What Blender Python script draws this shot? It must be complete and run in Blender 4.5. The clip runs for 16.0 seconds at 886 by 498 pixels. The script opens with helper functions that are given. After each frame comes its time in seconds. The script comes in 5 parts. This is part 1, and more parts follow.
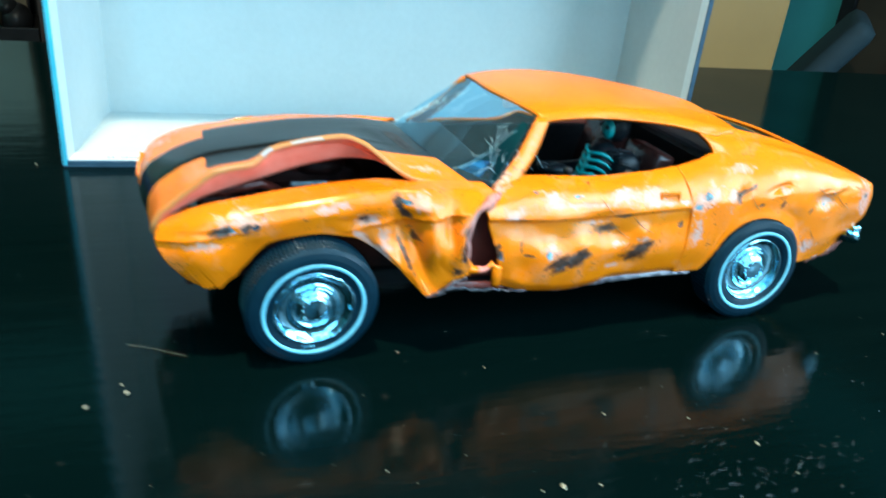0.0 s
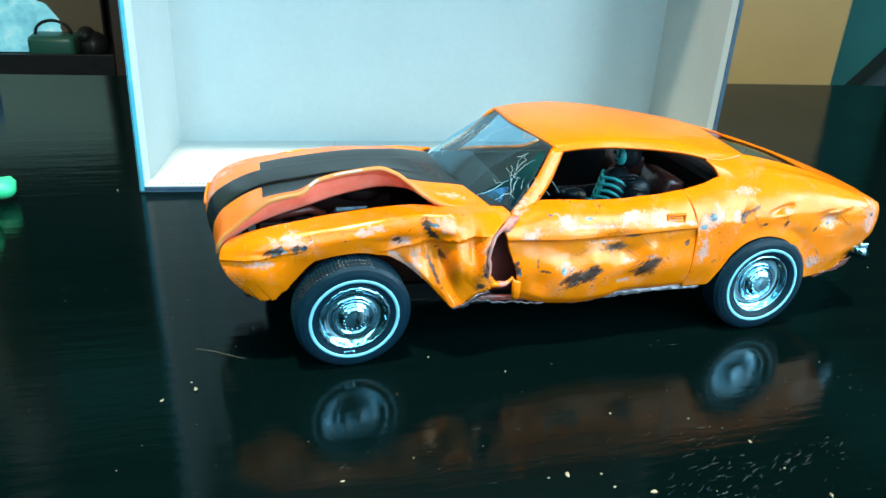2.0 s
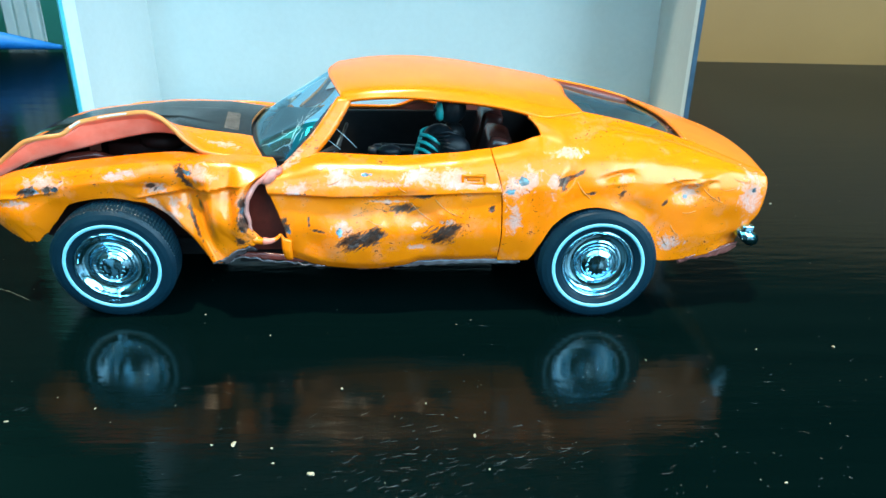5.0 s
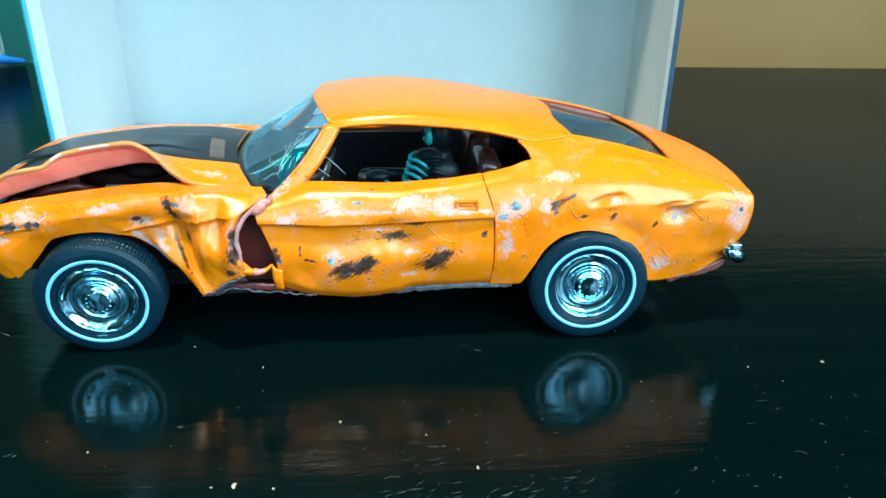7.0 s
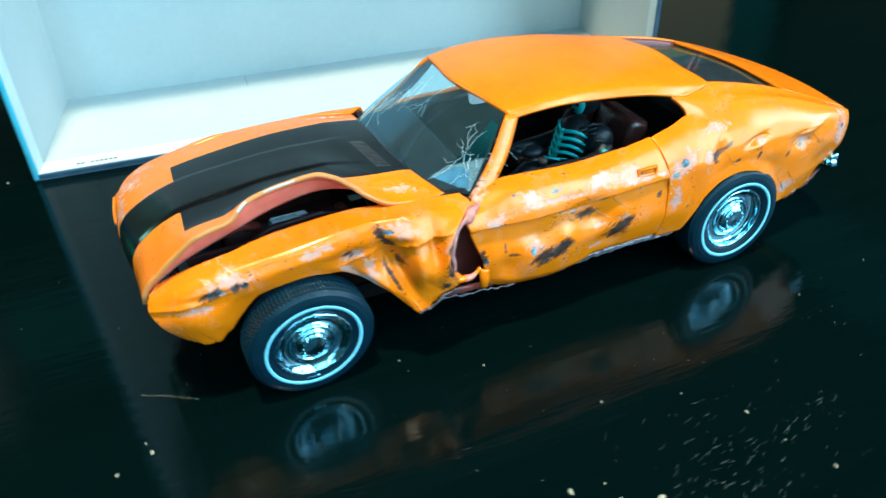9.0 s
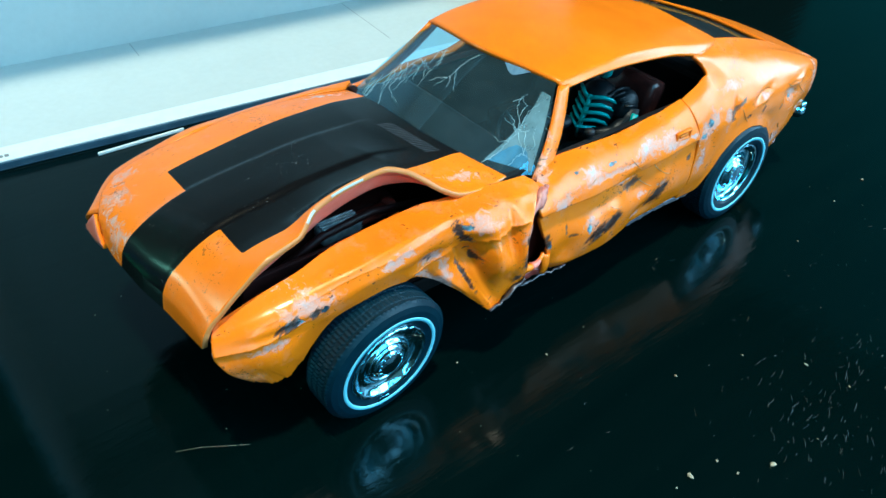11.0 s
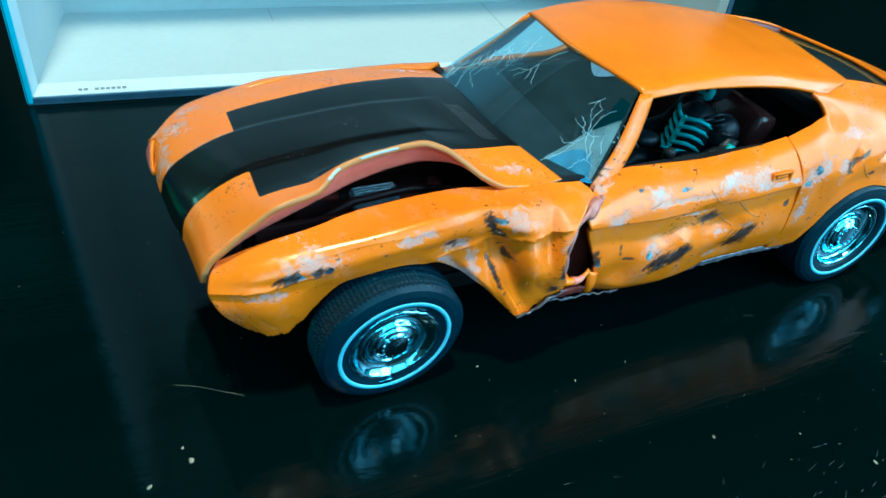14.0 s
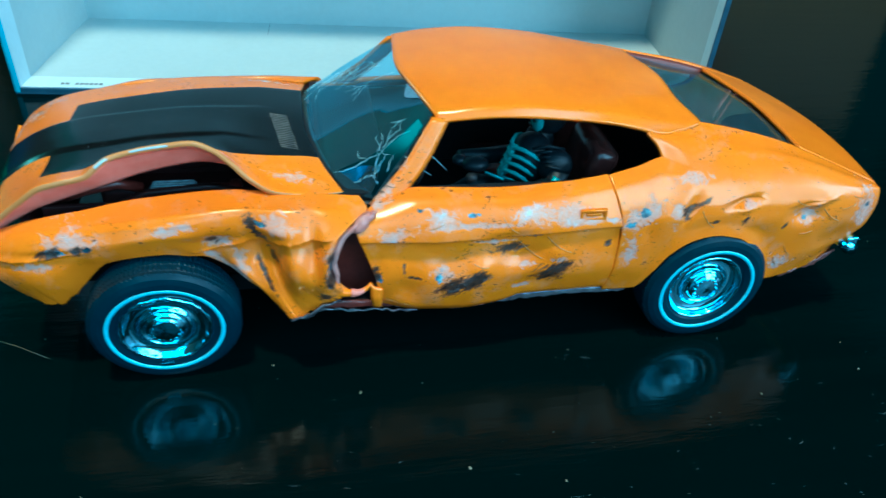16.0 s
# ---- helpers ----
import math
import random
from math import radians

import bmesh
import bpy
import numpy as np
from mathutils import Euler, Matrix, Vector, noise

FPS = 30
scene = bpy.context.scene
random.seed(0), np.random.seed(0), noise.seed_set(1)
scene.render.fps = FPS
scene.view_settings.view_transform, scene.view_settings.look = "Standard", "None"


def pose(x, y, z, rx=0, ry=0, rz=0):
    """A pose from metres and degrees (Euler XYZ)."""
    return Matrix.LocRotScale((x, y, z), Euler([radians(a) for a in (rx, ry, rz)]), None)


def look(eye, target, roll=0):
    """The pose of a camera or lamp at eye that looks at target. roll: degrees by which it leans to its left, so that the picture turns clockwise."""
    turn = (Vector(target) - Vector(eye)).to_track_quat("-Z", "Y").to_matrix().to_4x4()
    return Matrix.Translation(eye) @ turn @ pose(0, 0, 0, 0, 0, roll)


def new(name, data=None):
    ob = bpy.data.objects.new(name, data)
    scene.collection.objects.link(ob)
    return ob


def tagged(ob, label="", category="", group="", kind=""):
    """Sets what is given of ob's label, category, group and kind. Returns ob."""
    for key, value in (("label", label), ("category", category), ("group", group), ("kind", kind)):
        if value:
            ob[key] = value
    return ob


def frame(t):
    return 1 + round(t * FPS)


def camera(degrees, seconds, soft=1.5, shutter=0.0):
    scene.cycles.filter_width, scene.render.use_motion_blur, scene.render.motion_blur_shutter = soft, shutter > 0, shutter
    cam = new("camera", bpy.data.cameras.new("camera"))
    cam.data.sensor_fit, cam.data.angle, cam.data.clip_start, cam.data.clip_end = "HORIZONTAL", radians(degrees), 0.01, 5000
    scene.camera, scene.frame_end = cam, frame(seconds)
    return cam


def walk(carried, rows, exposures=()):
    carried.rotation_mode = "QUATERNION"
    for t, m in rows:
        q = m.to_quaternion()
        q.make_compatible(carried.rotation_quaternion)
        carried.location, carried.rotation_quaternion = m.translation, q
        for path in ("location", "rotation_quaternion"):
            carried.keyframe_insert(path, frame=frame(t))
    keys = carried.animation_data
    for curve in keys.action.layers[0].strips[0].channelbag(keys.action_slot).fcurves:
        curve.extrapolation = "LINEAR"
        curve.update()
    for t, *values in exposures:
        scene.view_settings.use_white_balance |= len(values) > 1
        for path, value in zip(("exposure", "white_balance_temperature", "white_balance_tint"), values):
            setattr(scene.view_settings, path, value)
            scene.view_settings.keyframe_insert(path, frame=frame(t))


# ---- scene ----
cam = camera(61.04, 16.0, shutter=0.4)
PATH = [
    (0, (-0.08118, -0.16524, 0.09167), (0.01853, 0.08758, -0.03539), 5.84),
    (0.5, (-0.10804, -0.15841, 0.10250), (0.00350, 0.09192, -0.01953), 4.43),
    (1, (-0.11108, -0.16142, 0.10060), (0.00775, 0.08325, -0.02596), 3.14),
    (1.5, (-0.09503, -0.17657, 0.10374), (0.00151, 0.07990, -0.01832), 2.57),
    (2, (-0.08032, -0.18522, 0.10201), (-0.00265, 0.07673, -0.02189), 3.57),
    (2.5, (-0.05752, -0.18567, 0.10215), (0.00323, 0.08190, -0.01917), 3.21),
    (3, (-0.03423, -0.18583, 0.10015), (0.01688, 0.08332, -0.02211), 3.83),
    (3.5, (-0.01355, -0.18831, 0.09417), (0.01708, 0.08589, -0.02363), 2.01),
    (4, (0.00331, -0.18796, 0.09131), (0.02326, 0.08666, -0.02781), 0.63),
    (4.5, (0.00793, -0.19009, 0.09044), (0.01836, 0.08378, -0.03158), 0.29),
    (5, (0.01346, -0.18838, 0.09081), (0.02332, 0.08301, -0.03668), 0.93),
    (7.3, (0.00780, -0.18475, 0.09600), (0.03073, 0.08562, -0.03140), 0.67),
    (7.5, (0.01062, -0.18466, 0.09657), (0.03228, 0.08300, -0.03715), 0.48),
    (8, (-0.00956, -0.17578, 0.12354), (0.03846, 0.08098, -0.02402), -0.78),
    (8.5, (-0.02830, -0.17627, 0.11688), (0.01869, 0.07158, -0.04548), -2.70),
    (9, (-0.07533, -0.15211, 0.12118), (0.01840, 0.07314, -0.05340), -1.50),
    (9.5, (-0.09920, -0.12071, 0.12036), (0.03660, 0.06873, -0.06851), -0.95),
    (9.7, (-0.10340, -0.10858, 0.12112), (0.04017, 0.06685, -0.07538), 0.75),
    (12, (-0.11313, -0.10956, 0.11552), (0.03908, 0.07305, -0.06746), 5.39),
    (12.5, (-0.11392, -0.11049, 0.11701), (0.03312, 0.07981, -0.06234), 5.90),
    (13, (-0.10956, -0.11444, 0.11546), (0.02516, 0.08660, -0.06184), 5.55),
    (13.5, (-0.10279, -0.11730, 0.11298), (0.01794, 0.08675, -0.07083), 4.60),
    (14, (-0.09348, -0.11793, 0.10959), (0.01662, 0.08968, -0.07689), 7.32),
    (14.5, (-0.08229, -0.11523, 0.10736), (0.02180, 0.09358, -0.08122), 7.58),
    (15, (-0.07216, -0.12601, 0.11056), (0.01261, 0.09282, -0.07633), 7.63),
    (15.5, (-0.05044, -0.14067, 0.11693), (0.01218, 0.09034, -0.06394), 4.66),
    (16, (-0.03055, -0.14261, 0.11540), (0.02606, 0.08844, -0.06738), 5.15),
]
EXPOSURES = [(0.0, -0.34, 6000, 9), (1.0, -0.32, 6450, 11), (3.0, -0.30, 6550, 12), (5.0, -0.28, 6250, 11), (8.9, -0.48, 6000, 7), (9.5, -0.78, 5400, 3), (12.0, -0.84, 5400, 2), (13.5, -0.90, 5250, -3), (14.5, -1.02, 4780, -11), (16.0, -1.10, 4580, -14)]
walk(cam, [(t, look(eye, target, roll)) for t, eye, target, roll in PATH], EXPOSURES)

# ---- world, lamps ----
world = bpy.data.worlds.new("world")
scene.world = world
world.use_nodes = True
world.node_tree.nodes["Background"].inputs[0].default_value = (0.35, 0.5, 0.55, 1)
world.node_tree.nodes["Background"].inputs[1].default_value = 0.02


def area_lamp(name, eye, target, sx, sy, power, colour):
    data = bpy.data.lights.new(name, "AREA")
    data.shape, data.size, data.size_y, data.energy, data.color = "RECTANGLE", sx, sy, power, colour
    ob = new(name, data)
    ob.matrix_world = look(eye, target)
    return ob


# daylight through the window in the wall behind the camera, and the ceiling lamp over the table
area_lamp("narrow_window_daylight", (-0.52, -1.14, 0.76), (-0.40, 0.0, 0.70), 0.20, 1.40, 11, (0.30, 0.74, 1.0))
area_lamp("wide_window_daylight", (0.775, -1.14, 0.88), (0.70, 0.0, 0.70), 0.54, 1.36, 44, (0.51, 0.83, 1.0))
area_lamp("middle_window_daylight", (0.0, -1.14, 1.06), (0.0, 0.0, 0.80), 0.60, 1.02, 13, (0.30, 0.74, 1.0))
area_lamp("third_window_daylight", (1.62, -1.14, 0.74), (1.10, 0.0, 0.50), 1.04, 1.10, 28, (0.47, 0.80, 1.0))
area_lamp("corner_window_daylight", (2.19, -0.70, 0.96), (0.0, -0.60, 0.60), 0.80, 1.24, 52, (0.50, 0.80, 1.0))
# unseen green fill, added to lift the ceiling mirrored in the table's left
area_lamp("added_ceiling_fill", (-2.17, 1.60, 1.10), (-1.10, 1.72, 1.62), 0.76, 0.60, 56, (0.36, 1.0, 0.80))
area_lamp("ceiling_lamp_light", (-0.19, -0.27, 1.55), (0.0, 0.05, 0.0), 0.08, 0.08, 50, (1.0, 0.92, 0.66))

# ---- materials ----


def material(name):
    m = bpy.data.materials.new(name)
    m.use_nodes = True
    t = m.node_tree
    b = t.nodes["Principled BSDF"]
    return m, t, b


def node(t, kind, **values):
    n = t.nodes.new(kind)
    for key, value in values.items():
        n.inputs[key.replace("_", " ")].default_value = value
    return n


def ramp(t, source, stops):
    n = t.nodes.new("ShaderNodeValToRGB")
    while len(n.color_ramp.elements) < len(stops):
        n.color_ramp.elements.new(0.5)
    for e, (at, c) in zip(n.color_ramp.elements, stops):
        e.position = at
        e.color = c if len(c) == 4 else (*c, 1)
    t.links.new(source, n.inputs["Fac"])
    return n.outputs["Color"]


def mixed(t, fac, a, b):
    n = t.nodes.new("ShaderNodeMix")
    n.data_type = "RGBA"
    for socket, value in ((n.inputs["Factor"], fac), (n.inputs["A"], a), (n.inputs["B"], b)):
        if isinstance(value, (tuple, float, int)):
            socket.default_value = value
        else:
            t.links.new(value, socket)
    return n.outputs["Result"]


def maths(t, op, a, b):
    n = t.nodes.new("ShaderNodeMath")
    n.operation = op
    for socket, value in zip(n.inputs, (a, b)):
        if isinstance(value, (float, int)):
            socket.default_value = value
        else:
            t.links.new(value, socket)
    return n.outputs[0]


def grain(t, scale, detail=4.0, rough=0.6, stretch=(1, 1, 1), distortion=0.0, turn=0.0):
    c = t.nodes.new("ShaderNodeTexCoord")
    m = t.nodes.new("ShaderNodeMapping")
    m.inputs["Scale"].default_value = stretch
    m.vector_type = "TEXTURE" if turn else "POINT"
    if turn:
        m.inputs["Rotation"].default_value = (0, radians(turn), 0)
        m.inputs["Scale"].default_value = tuple(1 / k for k in stretch)
    n = node(t, "ShaderNodeTexNoise", Scale=scale, Detail=detail, Roughness=rough, Distortion=distortion)
    t.links.new(c.outputs["Object"], m.inputs["Vector"])
    t.links.new(m.outputs["Vector"], n.inputs["Vector"])
    return n.outputs["Fac"]


def bumped(t, b, height, strength, distance):
    n = node(t, "ShaderNodeBump", Strength=strength, Distance=distance)
    t.links.new(height, n.inputs["Height"])
    t.links.new(n.outputs["Normal"], b.inputs["Normal"])


def plain(name, a, b2, roughness=0.5, metallic=0.0, scale=900.0, relief=0.0, coat=0.0, detail=4.0):
    """A surface whose colour wanders between a and b2, with a little relief."""
    m, t, b = material(name)
    g = grain(t, scale, detail)
    g2 = grain(t, scale * 0.11, 3.0)
    both = maths(t, "MULTIPLY", maths(t, "ADD", g, g2), 0.5)
    t.links.new(ramp(t, both, [(0.35, a), (0.65, b2)]), b.inputs["Base Color"])
    b.inputs["Roughness"].default_value = roughness
    b.inputs["Metallic"].default_value = metallic
    b.inputs["Coat Weight"].default_value = coat
    b.inputs["Coat Roughness"].default_value = 0.12
    if relief:
        bumped(t, b, g, 0.5, relief)
    return m


def attribute(t, name):
    n = t.nodes.new("ShaderNodeAttribute")
    n.attribute_name = name
    return n.outputs["Fac"]


def paint_material():
    """Orange paint, worn through to grey primer and scorched in places (fields stored on the panels)."""
    m, t, b = material("orange_paint")
    wide, mid, fine = grain(t, 60, 3), grain(t, 520, 6, 0.68, distortion=0.8), grain(t, 2600, 3)
    base = ramp(t, wide, [(0.3, (0.89, 0.176, 0.0004)), (0.7, (0.96, 0.210, 0.0006))])
    # pale field: worn primer, with some sheen painted in as well
    worn = attribute(t, "pale_wear_and_sheen")
    near = maths(t, "MINIMUM", maths(t, "MULTIPLY", worn, 8.0), 1.0)
    ragged = maths(t, "MULTIPLY", maths(t, "MULTIPLY", maths(t, "SUBTRACT", mid, 0.5), 2.1), near)
    pale = ramp(t, maths(t, "ADD", worn, ragged), [(0.30, (0, 0, 0)), (0.50, (0.60,) * 3), (0.85, (1, 1, 1))])
    lilac = ramp(t, fine, [(0.3, (0.49, 0.32, 0.29)), (0.75, (0.60, 0.44, 0.42))])
    bluish = ramp(t, fine, [(0.3, (0.32, 0.42, 0.47)), (0.75, (0.50, 0.58, 0.63))])
    primer = mixed(t, ramp(t, grain(t, 150, 3), [(0.54, (0, 0, 0)), (0.63, (1, 1, 1))]), lilac, bluish)
    c = mixed(t, maths(t, "MULTIPLY", pale, 0.78), base, primer)
    # thin cloudy rubbing on the sides
    nicked = attribute(t, "nicked")
    cloud = ramp(t, grain(t, 190, 6, 0.66), [(0.52, (0, 0, 0)), (0.70, (1, 1, 1))])
    c = mixed(t, maths(t, "MULTIPLY", maths(t, "MULTIPLY", cloud, nicked), 0.16), c, lilac)
    # small nicks, curled and gathered in patches
    streak = grain(t, 820, 2, 0.5, (0.7, 1.0, 1.3), 2.4)
    patchy = grain(t, 95, 2)
    nick = ramp(t, maths(t, "ADD", streak, maths(t, "MULTIPLY", patchy, 0.50)), [(0.955, (0, 0, 0)), (0.980, (1, 1, 1))])
    c = mixed(t, maths(t, "MULTIPLY", maths(t, "MULTIPLY", nick, nicked), 0.85), c, (0.07, 0.026, 0.014, 1))
    # bare metallic-blue chips
    chip = attribute(t, "wear_blue")
    bare = maths(t, "ADD", chip, maths(t, "MULTIPLY", maths(t, "SUBTRACT", mid, 0.5), maths(t, "MULTIPLY", maths(t, "MINIMUM", maths(t, "MULTIPLY", chip, 8.0), 1.0), 1.8)))
    bare = ramp(t, bare, [(0.42, (0, 0, 0)), (0.52, (1, 1, 1))])
    steel = ramp(t, grain(t, 420, 4), [(0.38, (0.025, 0.045, 0.060)), (0.50, (0.08, 0.14, 0.18)), (0.62, (0.20, 0.42, 0.50)), (0.70, (0.44, 0.54, 0.58))])
    c = mixed(t, bare, c, steel)
    # scorched marks brushed slantwise, with spiky ends
    brush = grain(t, 720, 5, 0.70, (0.55, 1.0, 1.9), 0.5, turn=-38)
    burnt = attribute(t, "wear_dark")
    frayed = maths(t, "MULTIPLY", maths(t, "MULTIPLY", maths(t, "SUBTRACT", brush, 0.5), 2.6), maths(t, "MINIMUM", maths(t, "MULTIPLY", burnt, 8.0), 1.0))
    dark = ramp(t, maths(t, "ADD", burnt, frayed), [(0.36, (0, 0, 0)), (0.50, (0.75,) * 3), (0.75, (1, 1, 1))])
    soot = ramp(t, grain(t, 420, 5, 0.7, (0.6, 1.0, 1.7), 0.4, turn=-38), [(0.34, (0.016, 0.009, 0.008)), (0.45, (0.085, 0.034, 0.020)), (0.54, (0.034, 0.020, 0.017)), (0.63, (0.13, 0.085, 0.075)), (0.72, (0.04, 0.065, 0.075))])
    c = mixed(t, dark, c, soot)
    black = ramp(t, attribute(t, "stripe"), [(0.02, (0, 0, 0)), (0.10, (1, 1, 1))])
    dust = ramp(t, maths(t, "ADD", grain(t, 1900, 1), maths(t, "MULTIPLY", grain(t, 120, 2), 0.35)), [(0.925, (0, 0, 0)), (0.95, (1, 1, 1))])
    matt = mixed(t, dust, ramp(t, mid, [(0.3, (0.0022, 0.0022, 0.0028)), (0.7, (0.006, 0.0056, 0.0062))]), (0.075, 0.075, 0.075, 1))
    c = mixed(t, black, c, matt)
    t.links.new(c, b.inputs["Base Color"])
    rough = ramp(t, maths(t, "ADD", grain(t, 140, 5, 0.65), maths(t, "MULTIPLY", maths(t, "ADD", dark, pale), 0.25)), [(0.30, (0.20,) * 3), (0.85, (0.30,) * 3)])
    t.links.new(mixed(t, black, rough, (0.24, 0.24, 0.24, 1)), b.inputs["Roughness"])
    t.links.new(ramp(t, black, [(0.0, (0.62,) * 3), (1.0, (0.24,) * 3)]), b.inputs["Specular IOR Level"])
    b.inputs["Specular Tint"].default_value = (1.0, 0.86, 0.66, 1)
    wavy = maths(t, "MULTIPLY", grain(t, 260, 3, 0.5), maths(t, "MULTIPLY", nicked, 0.55))
    height = maths(t, "SUBTRACT", wavy, maths(t, "ADD", maths(t, "ADD", pale, bare), dark))
    bumped(t, b, height, 0.40, 0.00012)
    return m


def table_material():
    m, t, b = material("dark_lacquered_wood")
    g = grain(t, 14, 8, 0.6, (0.5, 9, 1))
    smear = grain(t, 40, 4, 0.6, (0.35, 3.0, 1))
    fine = grain(t, 900, 3, 0.6, (0.5, 2.4, 1))
    lacquer = ramp(t, g, [(0.3, (0.0004, 0.0034, 0.0034)), (0.75, (0.0010, 0.0048, 0.0046))])
    # scuffs and fine scratches, gathered in patches
    patch = maths(t, "MULTIPLY", grain(t, 16, 4, 0.6), 0.62)
    hair = grain(t, 520, 3, 0.6, (0.35, 1.3, 1), 2.2)
    scuff = ramp(t, maths(t, "ADD", hair, patch), [(1.015, (0, 0, 0)), (1.10, (1, 1, 1))])
    t.links.new(mixed(t, scuff, lacquer, (0.026, 0.034, 0.034, 1)), b.inputs["Base Color"])
    rough = ramp(t, maths(t, "ADD", maths(t, "MULTIPLY", grain(t, 9, 6, 0.65), 0.7), maths(t, "MULTIPLY", fine, 0.3)), [(0.3, (0.035,) * 3), (0.75, (0.12,) * 3)])
    t.links.new(rough, b.inputs["Coat Roughness"])
    t.links.new(ramp(t, scuff, [(0.0, (0.36,) * 3), (1.0, (0.20,) * 3)]), b.inputs["Coat Weight"])
    b.inputs["Roughness"].default_value = 0.45
    b.inputs["Specular IOR Level"].default_value = 0.0
    height = maths(t, "ADD", maths(t, "ADD", smear, maths(t, "MULTIPLY", grain(t, 300, 1, 0.4, (0.3, 1.5, 1)), 0.30)), maths(t, "MULTIPLY", fine, 0.15))
    bumped(t, b, height, 0.15, 0.0008)
    t.links.new(b.inputs["Normal"].links[0].from_socket, b.inputs["Coat Normal"])
    return m


def chrome_material(name, dents):
    m, t, b = material(name)
    t.links.new(ramp(t, grain(t, 260, 3), [(0.3, (0.32, 0.70, 0.92)), (0.6, (0.52, 0.88, 1.0))]), b.inputs["Base Color"])
    b.inputs["Metallic"].default_value = 1.0
    t.links.new(ramp(t, grain(t, 300, 4), [(0.35, (0.07,) * 3), (0.72, (0.20,) * 3)]), b.inputs["Roughness"])
    bumped(t, b, maths(t, "ADD", grain(t, 170, 2), maths(t, "MULTIPLY", grain(t, 900, 2), 0.12)), dents, 0.0009)
    return m


def glass_material(name, tint, haze):
    m, t, b = material(name)
    t.nodes.remove(b)
    out = t.nodes["Material Output"]
    clear = node(t, "ShaderNodeBsdfTransparent", Color=(*tint, 1))
    gloss = node(t, "ShaderNodeBsdfGlossy", Roughness=0.03, Color=(0.42, 0.80, 1.0, 1))
    dust = node(t, "ShaderNodeBsdfDiffuse", Color=(0.36, 0.55, 0.62, 1))
    f = node(t, "ShaderNodeFresnel", IOR=2.1)
    a, c = t.nodes.new("ShaderNodeMixShader"), t.nodes.new("ShaderNodeMixShader")
    t.links.new(ramp(t, grain(t, 260, 5), [(0.3, (haze * 0.7,) * 3), (0.8, (haze * 1.35,) * 3)]), a.inputs[0])
    t.links.new(clear.outputs[0], a.inputs[1])
    t.links.new(dust.outputs[0], a.inputs[2])
    t.links.new(f.outputs[0], c.inputs[0])
    t.links.new(a.outputs[0], c.inputs[1])
    t.links.new(gloss.outputs[0], c.inputs[2])
    t.links.new(c.outputs[0], out.inputs[0])
    return m


def glow_material(name, colour, strength):
    m, t, b = material(name)
    b.inputs["Base Color"].default_value = (*colour, 1)
    b.inputs["Emission Color"].default_value = (*colour, 1)
    b.inputs["Emission Strength"].default_value = strength
    return m


ORANGE = paint_material()
RED = plain("red_moulded_plastic", (0.74, 0.145, 0.085), (0.84, 0.26, 0.19), 0.33, scale=300, relief=0.0001)
BLACK = plain("satin_black_paint", (0.010, 0.010, 0.011), (0.022, 0.021, 0.022), 0.36, scale=700, relief=0.00006)
DARK = plain("black_interior_plastic", (0.007, 0.007, 0.008), (0.016, 0.015, 0.016), 0.45, scale=500)
MAROON = plain("dark_red_plastic", (0.013, 0.004, 0.004), (0.026, 0.007, 0.006), 0.45, scale=500)
RUBBER = plain("tyre_rubber", (0.002, 0.014, 0.024), (0.004, 0.022, 0.036), 0.36, scale=1500, relief=0.00005)
WHITEWALL = plain("pale_cyan_whitewall_rubber", (0.20, 0.57, 0.70), (0.26, 0.65, 0.78), 0.5, scale=900)
CHROME = chrome_material("chrome_plating", 0.30)
BRIGHT_CHROME = chrome_material("smooth_chrome_plating", 0.13)
GLASS = glass_material("clear_plastic_windscreen", (0.46, 0.77, 0.97), 0.055)
SMOKED = glass_material("rear_clear_plastic", (0.75, 0.80, 0.80), 0.06)
CRACK = plain("white_crack_edge", (0.34, 0.50, 0.54), (0.52, 0.68, 0.72), 0.3, scale=2000)
RAW = plain("torn_yellow_edge", (0.56, 0.17, 0.020), (0.56, 0.24, 0.08), 0.45, scale=160, relief=0.0001)
PINK = plain("torn_pink_plastic", (0.50, 0.135, 0.10), (0.64, 0.31, 0.26), 0.35, scale=250, relief=0.0001)
FOIL = plain("scraped_bare_plastic", (0.06, 0.022, 0.02), (0.16, 0.15, 0.16), 0.20, 0.35, scale=350, relief=0.0006)
SEATING = plain("glossy_dark_red_plastic", (0.030, 0.009, 0.008), (0.070, 0.020, 0.016), 0.25, scale=400, relief=0.0003)
BONE = plain("turquoise_painted_bone", (0.012, 0.26, 0.26), (0.02, 0.36, 0.35), 0.4, scale=900)
SUIT = plain("black_doll_suit", (0.003, 0.005, 0.007), (0.008, 0.012, 0.015), 0.4, scale=900, relief=0.0002)
STEEL = plain("grey_engine_plastic", (0.16, 0.17, 0.18), (0.40, 0.42, 0.44), 0.25, 0.6, scale=700)
CARD = plain("grey_cardboard", (0.455, 0.475, 0.452), (0.49, 0.51, 0.486), 0.85, scale=400, relief=0.0001)
HEM = plain("white_paper_hem", (0.60, 0.64, 0.63), (0.68, 0.72, 0.71), 0.7, scale=300)
WRAP = plain("dark_blue_printed_paper", (0.02, 0.045, 0.07), (0.05, 0.10, 0.15), 0.3, scale=200)
INK = plain("grey_print", (0.14, 0.14, 0.14), (0.24, 0.24, 0.24), 0.7)
VENT = plain("worn_grey_vent", (0.02, 0.021, 0.023), (0.085, 0.085, 0.09), 0.35, scale=400)
DEEP_RED = plain("deep_red_plastic", (0.085, 0.013, 0.009), (0.13, 0.022, 0.015), 0.35)
